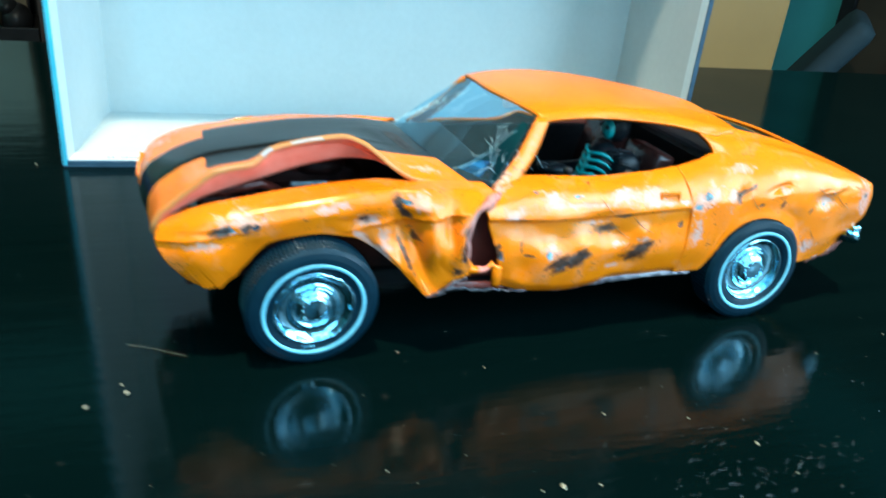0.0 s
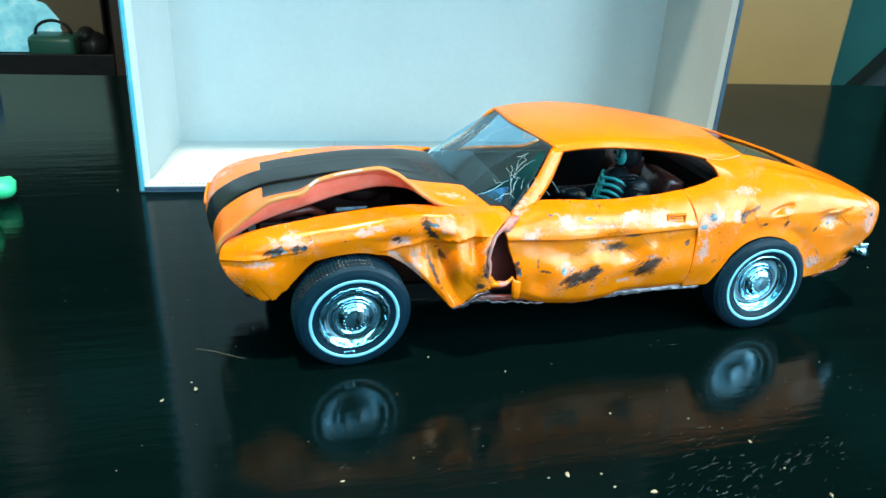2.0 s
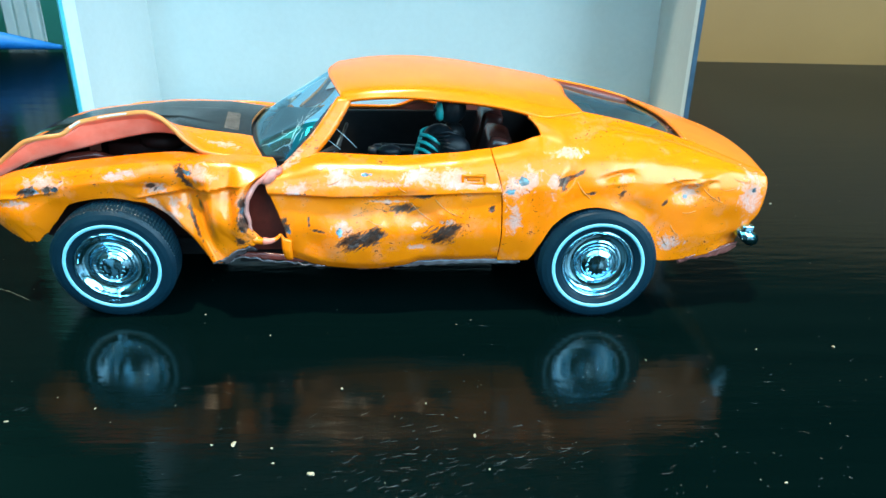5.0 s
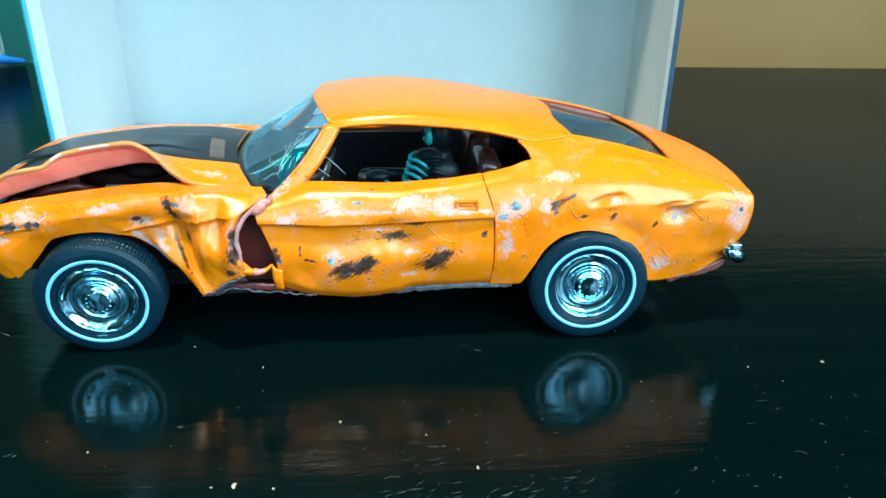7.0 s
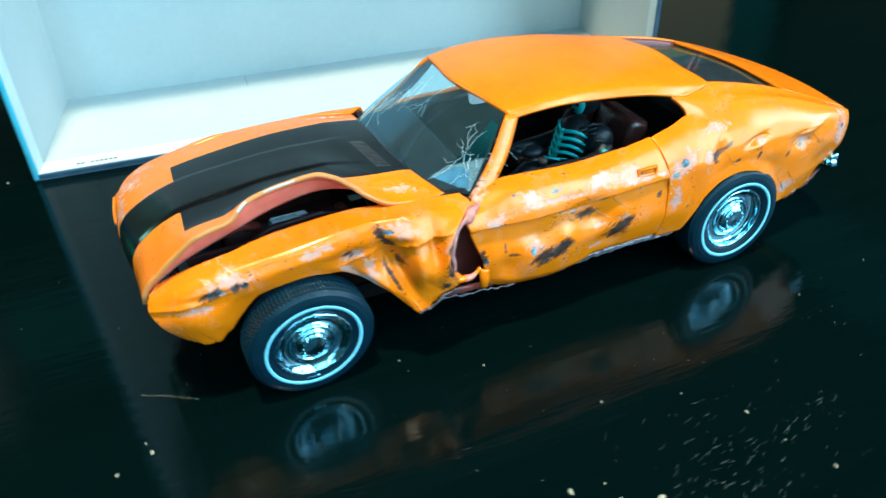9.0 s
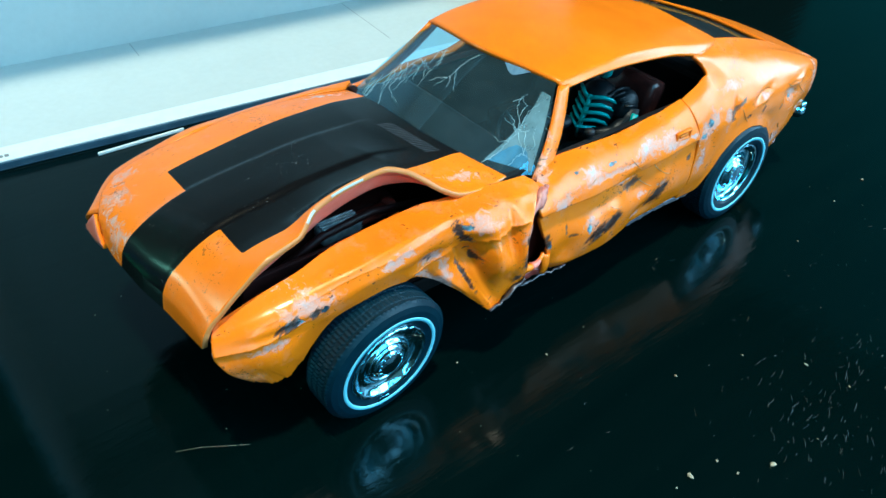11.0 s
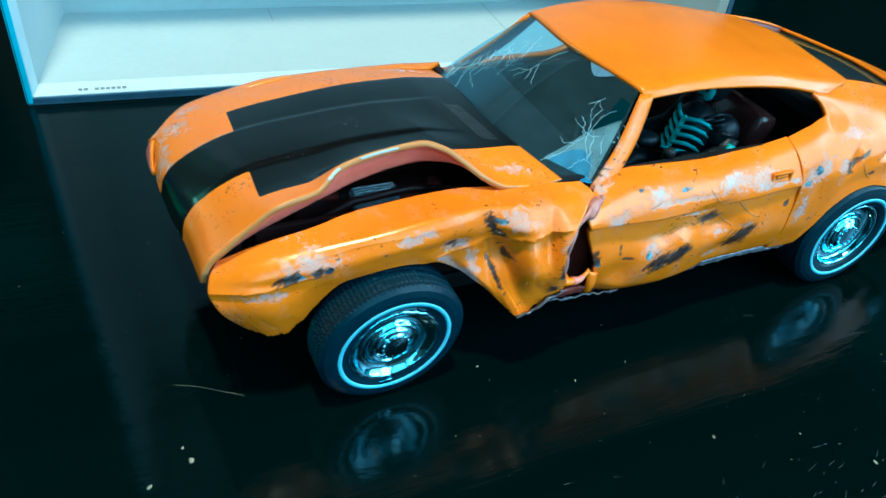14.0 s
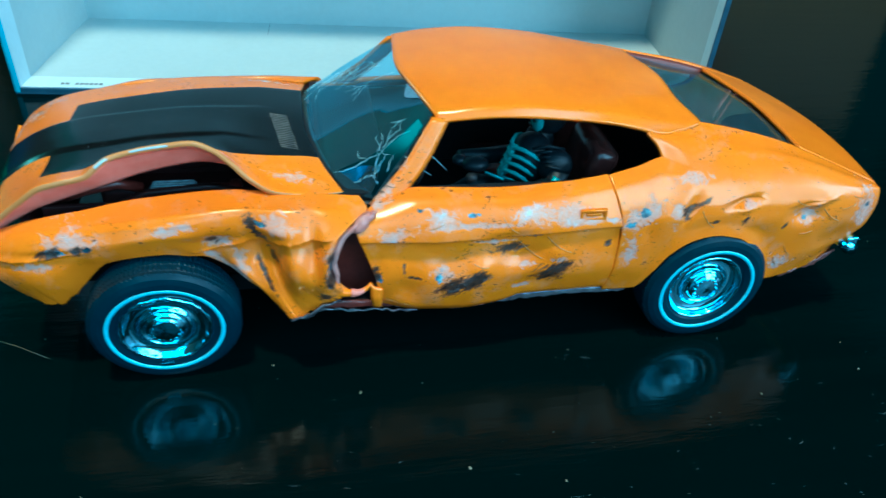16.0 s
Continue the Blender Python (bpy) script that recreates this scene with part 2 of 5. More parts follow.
SPLIT = plain("split_pink_plastic", (0.12, 0.022, 0.016), (0.32, 0.11, 0.09), 0.35, scale=350, relief=0.0003)
BAY = plain("engine_bay_plastic", (0.014, 0.0030, 0.0026), (0.032, 0.0065, 0.0050), 0.6, scale=500)
for dull in (BAY, MAROON, DARK, SUIT, RUBBER):
    dull.node_tree.nodes["Principled BSDF"].inputs["Specular IOR Level"].default_value = 0.22
BARE = plain("pale_bare_primer", (0.40, 0.46, 0.48), (0.58, 0.62, 0.63), 0.35, scale=500)
SCUFFED = plain("scuffed_lacquer", (0.06, 0.07, 0.07), (0.18, 0.19, 0.18), 0.6, scale=300)
TABLE = table_material()
CRUMB = plain("pale_crumb", (0.22, 0.17, 0.11), (0.48, 0.40, 0.28), 0.8, scale=1500)
GREEN = plain("bright_green_rubber", (0.03, 0.62, 0.24), (0.06, 0.72, 0.33), 0.4, scale=300)
BLUE = plain("blue_nylon_cloth", (0.0, 0.15, 0.50), (0.01, 0.20, 0.62), 0.6, scale=120, relief=0.001)

# ---- helpers for meshes; places in millimetres ----
MM = 0.001


def part(name, data, mat, parent=None, label="", smooth=True):
    """Link a bmesh or a mesh as one object under a thing or a part."""
    if isinstance(data, bmesh.types.BMesh):
        me = bpy.data.meshes.new(name)
        data.normal_update()
        data.to_mesh(me)
        data.free()
    else:
        me = data
    for one in mat if isinstance(mat, (list, tuple)) else [mat]:
        me.materials.append(one)
    if smooth:
        me.polygons.foreach_set("use_smooth", [True] * len(me.polygons))
    ob = new(name, me)
    ob.parent = parent
    if label:
        tagged(ob, label)
    return ob


def thing(name, label, category, group="", kind="", at=(0, 0, 0)):
    ob = new(name)
    ob.empty_display_size = 0.01
    ob.location = at
    return tagged(ob, label, category, group, kind)


def pchip(xs, ys):
    xs, ys = np.array(xs, float), np.array(ys, float)
    h, d = np.diff(xs), np.diff(ys) / np.diff(xs)
    s = np.zeros(len(xs))
    s[0], s[-1] = d[0], d[-1]
    for k in range(1, len(xs) - 1):
        if d[k - 1] * d[k] > 0:
            w1, w2 = 2 * h[k] + h[k - 1], h[k] + 2 * h[k - 1]
            s[k] = (w1 + w2) / (w1 / d[k - 1] + w2 / d[k])

    def f(x):
        x = np.clip(x, xs[0], xs[-1])
        k = np.clip(np.searchsorted(xs, x) - 1, 0, len(h) - 1)
        u = (x - xs[k]) / h[k]
        return ((2 * u**3 - 3 * u**2 + 1) * ys[k] + (u**3 - 2 * u**2 + u) * h[k] * s[k]
                + (-2 * u**3 + 3 * u**2) * ys[k + 1] + (u**3 - u**2) * h[k] * s[k + 1])
    return f


def rail(*pts):
    xs, ys, zs = zip(*pts)
    return xs[0], xs[-1], pchip(xs, ys), pchip(xs, zs)


def loft(rails, nu, nv, ease=None):
    """A grid over feature lines that run along x; smooth across them."""
    u = np.linspace(0, 1, nu)
    if ease:
        u = ease(u)
    lines = []
    for x0, x1, fy, fz in rails:
        x = x0 + (x1 - x0) * u
        lines.append(np.stack([x, fy(x), fz(x)], 1))
    lines = np.array(lines)
    gaps = np.linalg.norm(np.diff(lines, axis=0), axis=2).mean(1) + 0.2
    at = np.concatenate([[0], np.cumsum(gaps)])
    v = np.linspace(0, at[-1], nv)
    out = np.zeros((nu, nv, 3))
    for i in range(nu):
        for c in range(3):
            out[i, :, c] = pchip(at, lines[:, i, c])(v)
    return out


def centre(x):
    """The car's middle line: the crushed front is pushed towards the near side."""
    return np.interp(x, [-90, -60, -25, 0, 95], [-4.0, -3.0, -1.0, 0.0, 0.8])


def mirrored(g):
    m = g.copy()
    m[..., 1] = 2 * centre(g[..., 0]) - g[..., 1]
    return m


def blob(a, b, x, y, rx, ry, turn=0.0):
    c, s = math.cos(radians(turn)), math.sin(radians(turn))
    p, q = (a - x) * c + (b - y) * s, -(a - x) * s + (b - y) * c
    return np.exp(-((p / rx) ** 2 + (q / ry) ** 2))


def sheet(name, g, mat, parent, label="", flip=False, thick=0.0, fields=None, cut=None):
    """A grid of points (mm) as a smooth mesh, with thickness and wear fields."""
    nu, nv = g.shape[:2]
    k = np.arange(nu * nv).reshape(nu, nv)
    q = np.stack([k[:-1, :-1], k[:-1, 1:], k[1:, 1:], k[1:, :-1]], -1).reshape(-1, 4)
    if cut:  # leave out the first cut[0] x cut[1] cells
        q = q.reshape(nu - 1, nv - 1, 4)
        q = q[~((np.arange(nu - 1)[:, None] < cut[0]) & (np.arange(nv - 1)[None, :] < cut[1]))]
    if flip:
        q = q[:, ::-1]
    used, q = np.unique(q, return_inverse=True)
    me = bpy.data.meshes.new(name)
    me.from_pydata((g.reshape(-1, 3)[used] * MM).tolist(), [], q.reshape(-1, 4).tolist())
    for key, values in (fields or {}).items():
        me.attributes.new(key, "FLOAT", "POINT").data.foreach_set("value", values.reshape(-1)[used].astype(float))
    ob = part(name, me, mat, parent, label)
    if thick:
        mod = ob.modifiers.new("shell", "SOLIDIFY")
        mod.thickness, mod.offset = thick * MM, -1
        if isinstance(mat, (list, tuple)):
            mod.material_offset, mod.material_offset_rim = 1, (2 if len(mat) > 2 else 1)
    return ob


def tube(name, pts, radius, mat, parent=None, label="", sides=6, cyclic=False):
    """A round bar along points (mm); radius may be a list."""
    pts = [Vector(p) for p in pts]
    n = len(pts)
    bm = bmesh.new()
    rings = []
    for i, p in enumerate(pts):
        a = pts[(i - 1) % n] if cyclic or i else p
        b = pts[(i + 1) % n] if cyclic or i < n - 1 else p
        way = (b - a).normalized()
        side = way.cross(Vector((0.13, 0.2, 1))).normalized()
        up = side.cross(way)
        r = radius[i] if isinstance(radius, (list, tuple)) else radius
        rings.append([bm.verts.new((p + r * (math.cos(6.2832 * k / sides) * side + math.sin(6.2832 * k / sides) * up)) * MM) for k in range(sides)])
    for i in range(n if cyclic else n - 1):
        a, b = rings[i], rings[(i + 1) % n]
        for k in range(sides):
            bm.faces.new((a[k], a[(k + 1) % sides], b[(k + 1) % sides], b[k]))
    if not cyclic:
        bm.faces.new(rings[0][::-1])
        bm.faces.new(rings[-1])
    if name is None:
        return bm
    return part(name, bm, mat, parent, label)


def joined(items):
    """Several bmeshes in one."""
    out = bmesh.new()
    for bm in items:
        me = bpy.data.meshes.new("piece")
        bm.to_mesh(me)
        bm.free()
        out.from_mesh(me)
        bpy.data.meshes.remove(me)
    return out


def block(x0, x1, y0, y1, z0, z1, bevel=0.6, m=None, scale=MM):
    bm = bmesh.new()
    bmesh.ops.create_cube(bm, size=1)
    for v in bm.verts:
        v.co = Vector(((x0 + x1) / 2 + v.co.x * (x1 - x0), (y0 + y1) / 2 + v.co.y * (y1 - y0), (z0 + z1) / 2 + v.co.z * (z1 - z0)))
    if bevel:
        bmesh.ops.bevel(bm, geom=bm.edges[:], offset=bevel, segments=2, affect="EDGES", profile=0.6)
    if m is not None:
        bmesh.ops.transform(bm, matrix=m, verts=bm.verts[:])
    bmesh.ops.scale(bm, vec=(scale,) * 3, verts=bm.verts[:])
    return bm


def lathe(profile, steps=96, wobble=None):
    """Turn (radius, along) round the y axis; the outside faces -y."""
    bm = bmesh.new()
    rings = []
    for i in range(steps):
        a = 2 * math.pi * i / steps
        ring = []
        for j, (r, y) in enumerate(profile):
            rr = r + (wobble(a, j, r, y) if wobble else 0)
            ring.append(bm.verts.new((rr * math.cos(a) * MM, y * MM, rr * math.sin(a) * MM)))
        rings.append(ring)
    for i in range(steps):
        a, b = rings[i], rings[(i + 1) % steps]
        for j in range(len(profile) - 1):
            bm.faces.new((a[j], b[j], b[j + 1], a[j + 1]))
    return bm


def ball(x, y, z, rx, ry, rz, sub=2):
    bm = bmesh.new()
    bmesh.ops.create_icosphere(bm, subdivisions=sub, radius=1)
    for v in bm.verts:
        v.co = Vector((x + v.co.x * rx, y + v.co.y * ry, z + v.co.z * rz)) * MM
    return bm


def resample(pts, n, ease=None):
    p = np.array(pts, float)
    at = np.concatenate([[0], np.cumsum(np.linalg.norm(np.diff(p, axis=0), axis=1) + 1e-6)])
    u = np.linspace(0, 1, n)
    u = (ease(u) if ease else u) * at[-1]
    return np.stack([pchip(at, p[:, c])(u) for c in range(3)], 1)


def span(curves, nu, nv, ease=None):
    """A grid over lines given by a few points each; smooth across them."""
    lines = np.array([resample(c, nu, ease) for c in curves])
    gaps = np.linalg.norm(np.diff(lines, axis=0), axis=2).mean(1) + 0.05
    at = np.concatenate([[0], np.cumsum(gaps)])
    v = np.linspace(0, at[-1], nv)
    out = np.zeros((nu, nv, 3))
    for i in range(nu):
        for c in range(3):
            out[i, :, c] = pchip(at, lines[:, i, c])(v)
    return out


# ---- the room ----
WALL = plain("dark_teal_wall_paint", (0.045, 0.270, 0.300), (0.055, 0.310, 0.340), 0.8, scale=6)
PALE_WALL = plain("grey_green_wall_paint", (0.14, 0.19, 0.20), (0.18, 0.23, 0.24), 0.8, scale=6)
CEIL = plain("ceiling_paint", (0.020, 0.052, 0.046), (0.025, 0.060, 0.053), 0.8, scale=6)
FLOORING = plain("brown_floor", (0.06, 0.035, 0.02), (0.10, 0.06, 0.035), 0.45, scale=8)
TAN = plain("tan_wood_veneer", (0.215, 0.112, 0.029), (0.265, 0.140, 0.038), 0.45, scale=5)
BROWN = plain("dark_brown_wood", (0.026, 0.015, 0.010), (0.045, 0.026, 0.017), 0.5, scale=9)
TEAL = plain("dark_blue_fabric", (0.006, 0.018, 0.024), (0.012, 0.030, 0.040), 0.8, scale=20)
STORAGE = plain("dark_green_plastic", (0.01, 0.07, 0.05), (0.02, 0.10, 0.07), 0.4, scale=12)


def slab(name, x0, x1, y0, y1, z0, z1, mat, label="", bevel=0.0, parent=None):
    return part(name, block(x0, x1, y0, y1, z0, z1, bevel, scale=1.0), mat, parent, label, smooth=False)


def structure(ob, label, category):
    return tagged(ob, label, category, kind="structure")


structure(slab("floor", -2.3, 2.3, -1.25, 2.5, -0.80, -0.75, FLOORING), "brown wooden floor under the table", "floor")
structure(slab("ceiling", -2.3, 2.3, -1.25, 2.5, 1.65, 1.70, CEIL), "plain grey-green painted ceiling", "ceiling")
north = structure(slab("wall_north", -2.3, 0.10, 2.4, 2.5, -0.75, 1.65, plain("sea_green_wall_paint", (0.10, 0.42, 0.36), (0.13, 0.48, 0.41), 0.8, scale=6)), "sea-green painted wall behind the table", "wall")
# right part darkened in colour so the tabletop mirrors less light
slab("wall_piece", 0.10, 2.3, 2.4, 2.5, -0.75, 1.65, plain("dimmed_olive_wall", (0.050, 0.060, 0.044), (0.064, 0.075, 0.055), 0.8, scale=6), parent=north)
east = structure(slab("wall_east", 2.2, 2.3, -0.29, 2.4, -0.75, 1.65, WALL), "dark teal painted side wall with a window opening", "wall")
for y0, y1, z0, z1 in ((-1.15, -1.11, -0.75, 1.65), (-1.11, -0.29, -0.75, 0.33), (-1.11, -0.29, 1.59, 1.65)):
    slab("wall_piece", 2.2, 2.3, y0, y1, z0, z1, WALL, parent=east)
# the west wall's opening is added too, for the ceiling fill lamp
west = structure(slab("wall_west", -2.3, -2.2, -1.15, 1.18, -0.75, 1.65, WALL), "dark teal painted side wall with a window opening", "wall")
for y0, y1, z0, z1 in ((2.02, 2.4, -0.75, 1.65), (1.18, 2.02, -0.75, 0.75), (1.18, 2.02, 1.45, 1.65)):
    slab("wall_piece", -2.3, -2.2, y0, y1, z0, z1, WALL, parent=west)
south = slab("wall_south", -2.3, -0.63, -1.25, -1.15, -0.75, 1.65, PALE_WALL)
structure(south, "grey-green wall with four window openings", "wall")
for x0, x1, z0, z1 in ((-0.41, -0.32, -0.75, 1.65), (0.32, 0.49, -0.75, 1.65), (-0.32, 0.32, -0.75, 0.53), (-0.32, 0.32, 1.59, 1.65), (1.06, 1.08, -0.75, 1.65), (2.16, 2.3, -0.75, 1.65), (1.08, 2.16, -0.75, 0.16), (1.08, 2.16, 1.32, 1.65), (-0.63, -0.41, -0.75, 0.04), (-0.63, -0.41, 1.48, 1.65), (0.49, 1.06, -0.75, 0.18), (0.49, 1.06, 1.58, 1.65)):
    slab("wall_piece", x0, x1, -1.25, -1.15, z0, z1, PALE_WALL, parent=south)

# ---- table ----
table = thing("table", "dark glossy lacquered wooden table with fine scratches", "table")
part("tabletop", block(-0.75, 0.75, -0.50, 0.292, -0.03, 0, 0.002, Matrix.Rotation(radians(-3.2), 4, "Z"), 1.0), TABLE, table)
for lx, ly in ((-0.68, -0.42), (0.65, -0.48), (-0.66, 0.24), (0.68, 0.18)):
    part("leg", block(lx - 0.03, lx + 0.03, ly - 0.03, ly + 0.03, -0.75, -0.03, 0.004, None, 1.0), TABLE, table)

# ---- far things behind the table ----
cupboard = thing("cupboard", "tan wood veneer cupboard standing behind the table", "cupboard")
slab("body", -0.10, 0.94, 0.92, 1.45, -0.75, 0.34, TAN, parent=cupboard, bevel=0.004)
slab("door", 0.41, 0.925, 0.90, 0.918, -0.68, 0.32, TAN, parent=cupboard, bevel=0.003)
slab("door", -0.09, 0.40, 0.90, 0.918, -0.68, 0.32, TAN, parent=cupboard, bevel=0.003)
chair = thing("armchair", "dark blue-grey upholstered armchair with a slanting back", "armchair")
turned = Matrix.Translation((1.67, 1.60, 0)) @ Matrix.Rotation(radians(-45), 4, "Z")
part("backrest", block(-0.27, 0.27, -0.22, 0.22, -0.034, 0.034, 0.03, turned @ Matrix.Translation((0, 0, -0.335)) @ Matrix.Rotation(radians(-57), 4, "Y"), 1.0), TEAL, chair)
part("seat", block(-0.15, 0.30, -0.24, 0.24, -0.64, -0.52, 0.03, turned, 1.0), TEAL, chair)
for lx, ly in ((-0.12, -0.2), (0.27, -0.2), (-0.12, 0.2), (0.27, 0.2)):
    part("leg", block(lx - 0.02, lx + 0.02, ly - 0.02, ly + 0.02, -0.75, -0.63, 0.003, turned, 1.0), BROWN, chair)
door_1 = structure(slab("door_1", 2.16, 2.198, 0.95, 1.90, -0.75, 1.25, BROWN), "dark brown wooden door in the side wall", "door")
slab("door_frame", 2.15, 2.199, 1.905, 1.96, -0.75, 1.30, DARK, parent=door_1)
shelf = thing("bookcase", "dark brown wooden bookcase by the wall", "bookcase")
slab("side_panel", -0.784, -0.77, 1.9, 2.3, -0.75, 1.2, TAN, parent=shelf)
slab("side_panel", -0.36, -0.33, 1.9, 2.3, -0.75, 1.2, BROWN, parent=shelf)
slab("back_panel", -0.77, -0.36, 2.28, 2.30, -0.75, 1.2, DARK, parent=shelf)
for sz in (-0.72, -0.345, 0.30, 0.80):
    slab("board", -0.77, -0.36, 1.9, 2.28, sz, sz + 0.030, DARK, parent=shelf)
wardrobe = thing("wardrobe", "dark brown wooden wardrobe against the wall", "wardrobe")
slab("body", -0.325, 0.45, 1.88, 2.32, -0.75, 1.2, BROWN, parent=wardrobe)
slab("door", -0.32, -0.272, 1.862, 1.878, -0.72, 1.18, BROWN, parent=wardrobe, bevel=0.003)
slab("door", -0.262, 0.44, 1.862, 1.878, -0.72, 1.18, BROWN, parent=wardrobe, bevel=0.003)
ledge = slab("ledge", -0.20, 0.10, 1.78, 1.861, -0.236, -0.224, BROWN, parent=wardrobe)
tray = thing("paper_stack", "small stack of white paper lying on the wardrobe's ledge", "paper")
part("stack", block(-0.197, -0.02, 1.785, 1.855, -0.224, -0.208, 0.002, None, 1.0), HEM, tray)
part("top_sheets", block(-0.176, -0.03, 1.79, 1.85, -0.2078, -0.195, 0.004, None, 1.0), HEM, tray)
tub = thing("storage_box", "dark green plastic storage box on a shelf", "box")
part("body", block(-0.562, -0.455, 1.91, 2.008, -0.314, -0.245, 0.012, None, 1.0), STORAGE, tub)
part("handle", tube(None, [(-508 - 42 * math.cos(math.pi * k / 12), 1960, -246 + 34 * math.sin(math.pi * k / 12)) for k in range(13)], 4, None, sides=8), DARK, tub)
bundle = thing("dark_bundle", "dark cloth bundle on the shelf", "bundle")
part("cloth", joined([ball(-415, 1955, -275, 35, 45, 40, 3), ball(-430, 1950, -245, 22, 36, 22, 3)]), DARK, bundle)


def cyan_glow_material():
    m, t, b = material("cyan_glow")
    b.inputs["Base Color"].default_value = (0.02, 0.02, 0.02, 1)
    t.links.new(ramp(t, grain(t, 24, 4), [(0.35, (0.16, 0.60, 0.74)), (0.55, (0.26, 0.84, 0.94)), (0.72, (0.55, 0.98, 1.0))]), b.inputs["Emission Color"])
    b.inputs["Emission Strength"].default_value = 1.0
    return m


# flat glowing panel stands in for a lit, bag-like cyan thing on the shelf
screen = thing("shelf_glow", "wide glowing panel standing in for a bright cyan thing on the shelf", "screen")
part("display", block(-0.765, -0.40, 2.02, 2.03, -0.300, 0.28, 0.0, None, 1.0), glow_material("brown_glow", (0.055, 0.043, 0.022), 0.5), screen, smooth=False)
part("glow_frame", block(-0.768, -0.395, 2.032, 2.045, -0.314, 0.29, 0.003, None, 1.0), DARK, screen)
outline = [(-0.735, -0.300), (-0.737, -0.268), (-0.718, -0.250), (-0.697, -0.262), (-0.677, -0.252), (-0.680, -0.193), (-0.671, -0.150),
           (-0.634, -0.132), (-0.583, -0.143), (-0.558, -0.160), (-0.522, -0.189), (-0.500, -0.222), (-0.495, -0.300)]
bm = bmesh.new()
ring = []
for (xa, za), (xb, zb) in zip(outline, outline[1:]):
    for k in range(5):
        f = k / 5
        wave = 0.0022 * math.sin(61 * (xa + (xb - xa) * f) * 7 + 300 * (za + (zb - za) * f))
        ring.append(bm.verts.new((xa + (xb - xa) * f + wave, 2.016, za + (zb - za) * f + wave)))
ring.append(bm.verts.new((-0.495, 2.016, -0.300)))
bm.faces.new(ring)
lip = bmesh.ops.extrude_face_region(bm, geom=bm.faces[:])
bmesh.ops.translate(bm, vec=(0, 0.003, 0), verts=[v for v in lip["geom"] if isinstance(v, bmesh.types.BMVert)])
# out-of-view glow, added to brighten what the table's far left mirrors
part("upper_glow", block(-0.755, -0.41, 2.015, 2.018, -0.04, 0.265, 0.0, None, 1.0), glow_material("grey_green_glow", (0.20, 0.33, 0.29), 0.9), screen, "unseen grey-green glow added for the table's reflection", smooth=False)
part("picture", bm, cyan_glow_material(), screen, "glowing cyan shape standing in for a brightly lit thing", smooth=False)
slab("shelf_lip", -0.768, -0.362, 1.884, 1.898, -0.350, -0.283, DARK, parent=shelf, bevel=0.002)
pier = structure(slab("wall_pier", -0.915, -0.786, 2.10, 2.398, -0.75, 1.65, plain("dusty_pink_plaster", (0.55, 0.33, 0.32), (0.62, 0.39, 0.37), 0.8, scale=20)), "dusty pink plastered pier beside the bookcase", "wall")
slab("corner_strip", -0.928, -0.916, 2.09, 2.398, -0.75, 1.65, BROWN, parent=pier)
curtain = thing("curtain", "pale blue hanging curtain in soft folds", "curtain")
folds = span([[(-975, 1700, z), (-960, 1716, z), (-945, 1700, z), (-930, 1716, z), (-915, 1700, z), (-900, 1714, z), (-886, 1700, z)] for z in (1300, 300, -740)], 60, 8)
sheet("cloth", folds, plain("pale_blue_cloth", (0.40, 0.55, 0.62), (0.48, 0.62, 0.68), 0.8, scale=30), curtain, thick=3.0)
drape = thing("curtain", "dark brown hanging curtain in soft folds", "curtain")
folds = span([[(-1400 + 40 * k, 1700 + 22 * (k % 2), z) for k in range(11)] for z in (1300, 300, -740)], 80, 8)
sheet("cloth", folds, plain("brown_cloth", (0.07, 0.03, 0.015), (0.11, 0.05, 0.03), 0.8, scale=30), drape, thick=3.0)
bag = thing("blue_cloth", "bright blue nylon cloth lying at the table's far edge", "cloth")
fat = [6.0, 7.2, 6.4, 7.8, 6.6, 7.4, 6.2, 7.0, 7.6, 6.2, 1.4]
roll = [(-640 + 43.0 * k, 299 - 2 * (k % 2), r + 0.1) for k, r in enumerate(fat)]
part("cloth", tube(None, roll, fat, None, sides=14), BLUE, bag)

# ---- open box standing on its side ----
BOX = Matrix.Translation((-0.115, 0.0945, 0)) @ Matrix.Rotation(math.atan2(-18.5, 226), 4, "Z")
carton = thing("cardboard_box", "open white-lined cardboard box tray standing on its long side", "box")
carton.matrix_world = BOX
LEN, DEEP, TALL, TH = 227, 61, 180, 1.5


def card_wall(name, inner, outer, hem, label=""):
    w = part(name, block(*inner, 0.15), CARD, carton, label, smooth=False)
    part("printed_wrap", block(*outer, 0.25), WRAP, w, "dark blue printed paper", smooth=False)
    part("paper_hem", block(*hem, 0.0), HEM, w, "white turned-in paper strip", smooth=False)
    return w


low = card_wall("bottom_wall", (TH, LEN - TH, 0.8, DEEP, 0.6, TH + 0.6), (0, LEN, 0, DEEP + 0.5, 0, 0.6), (TH + 0.2, LEN - TH - 0.2, 0.7, 8.2, TH + 0.6, TH + 0.85))
card_wall("top_wall", (TH, LEN - TH, 0.8, DEEP, TALL - TH, TALL), (0, LEN, 0, DEEP + 0.5, TALL, TALL + 0.6), (TH + 0.2, LEN - TH - 0.2, 0.7, 8, TALL - TH - 0.25, TALL - TH))
slant = card_wall("end_wall", (0.5, TH, 0.8, DEEP, 0.6, TALL), (-0.1, 0.5, 0, DEEP + 0.5, 0.6, TALL), (TH, TH + 0.25, 0.7, 8, TH + 0.9, TALL - TH - 0.3))
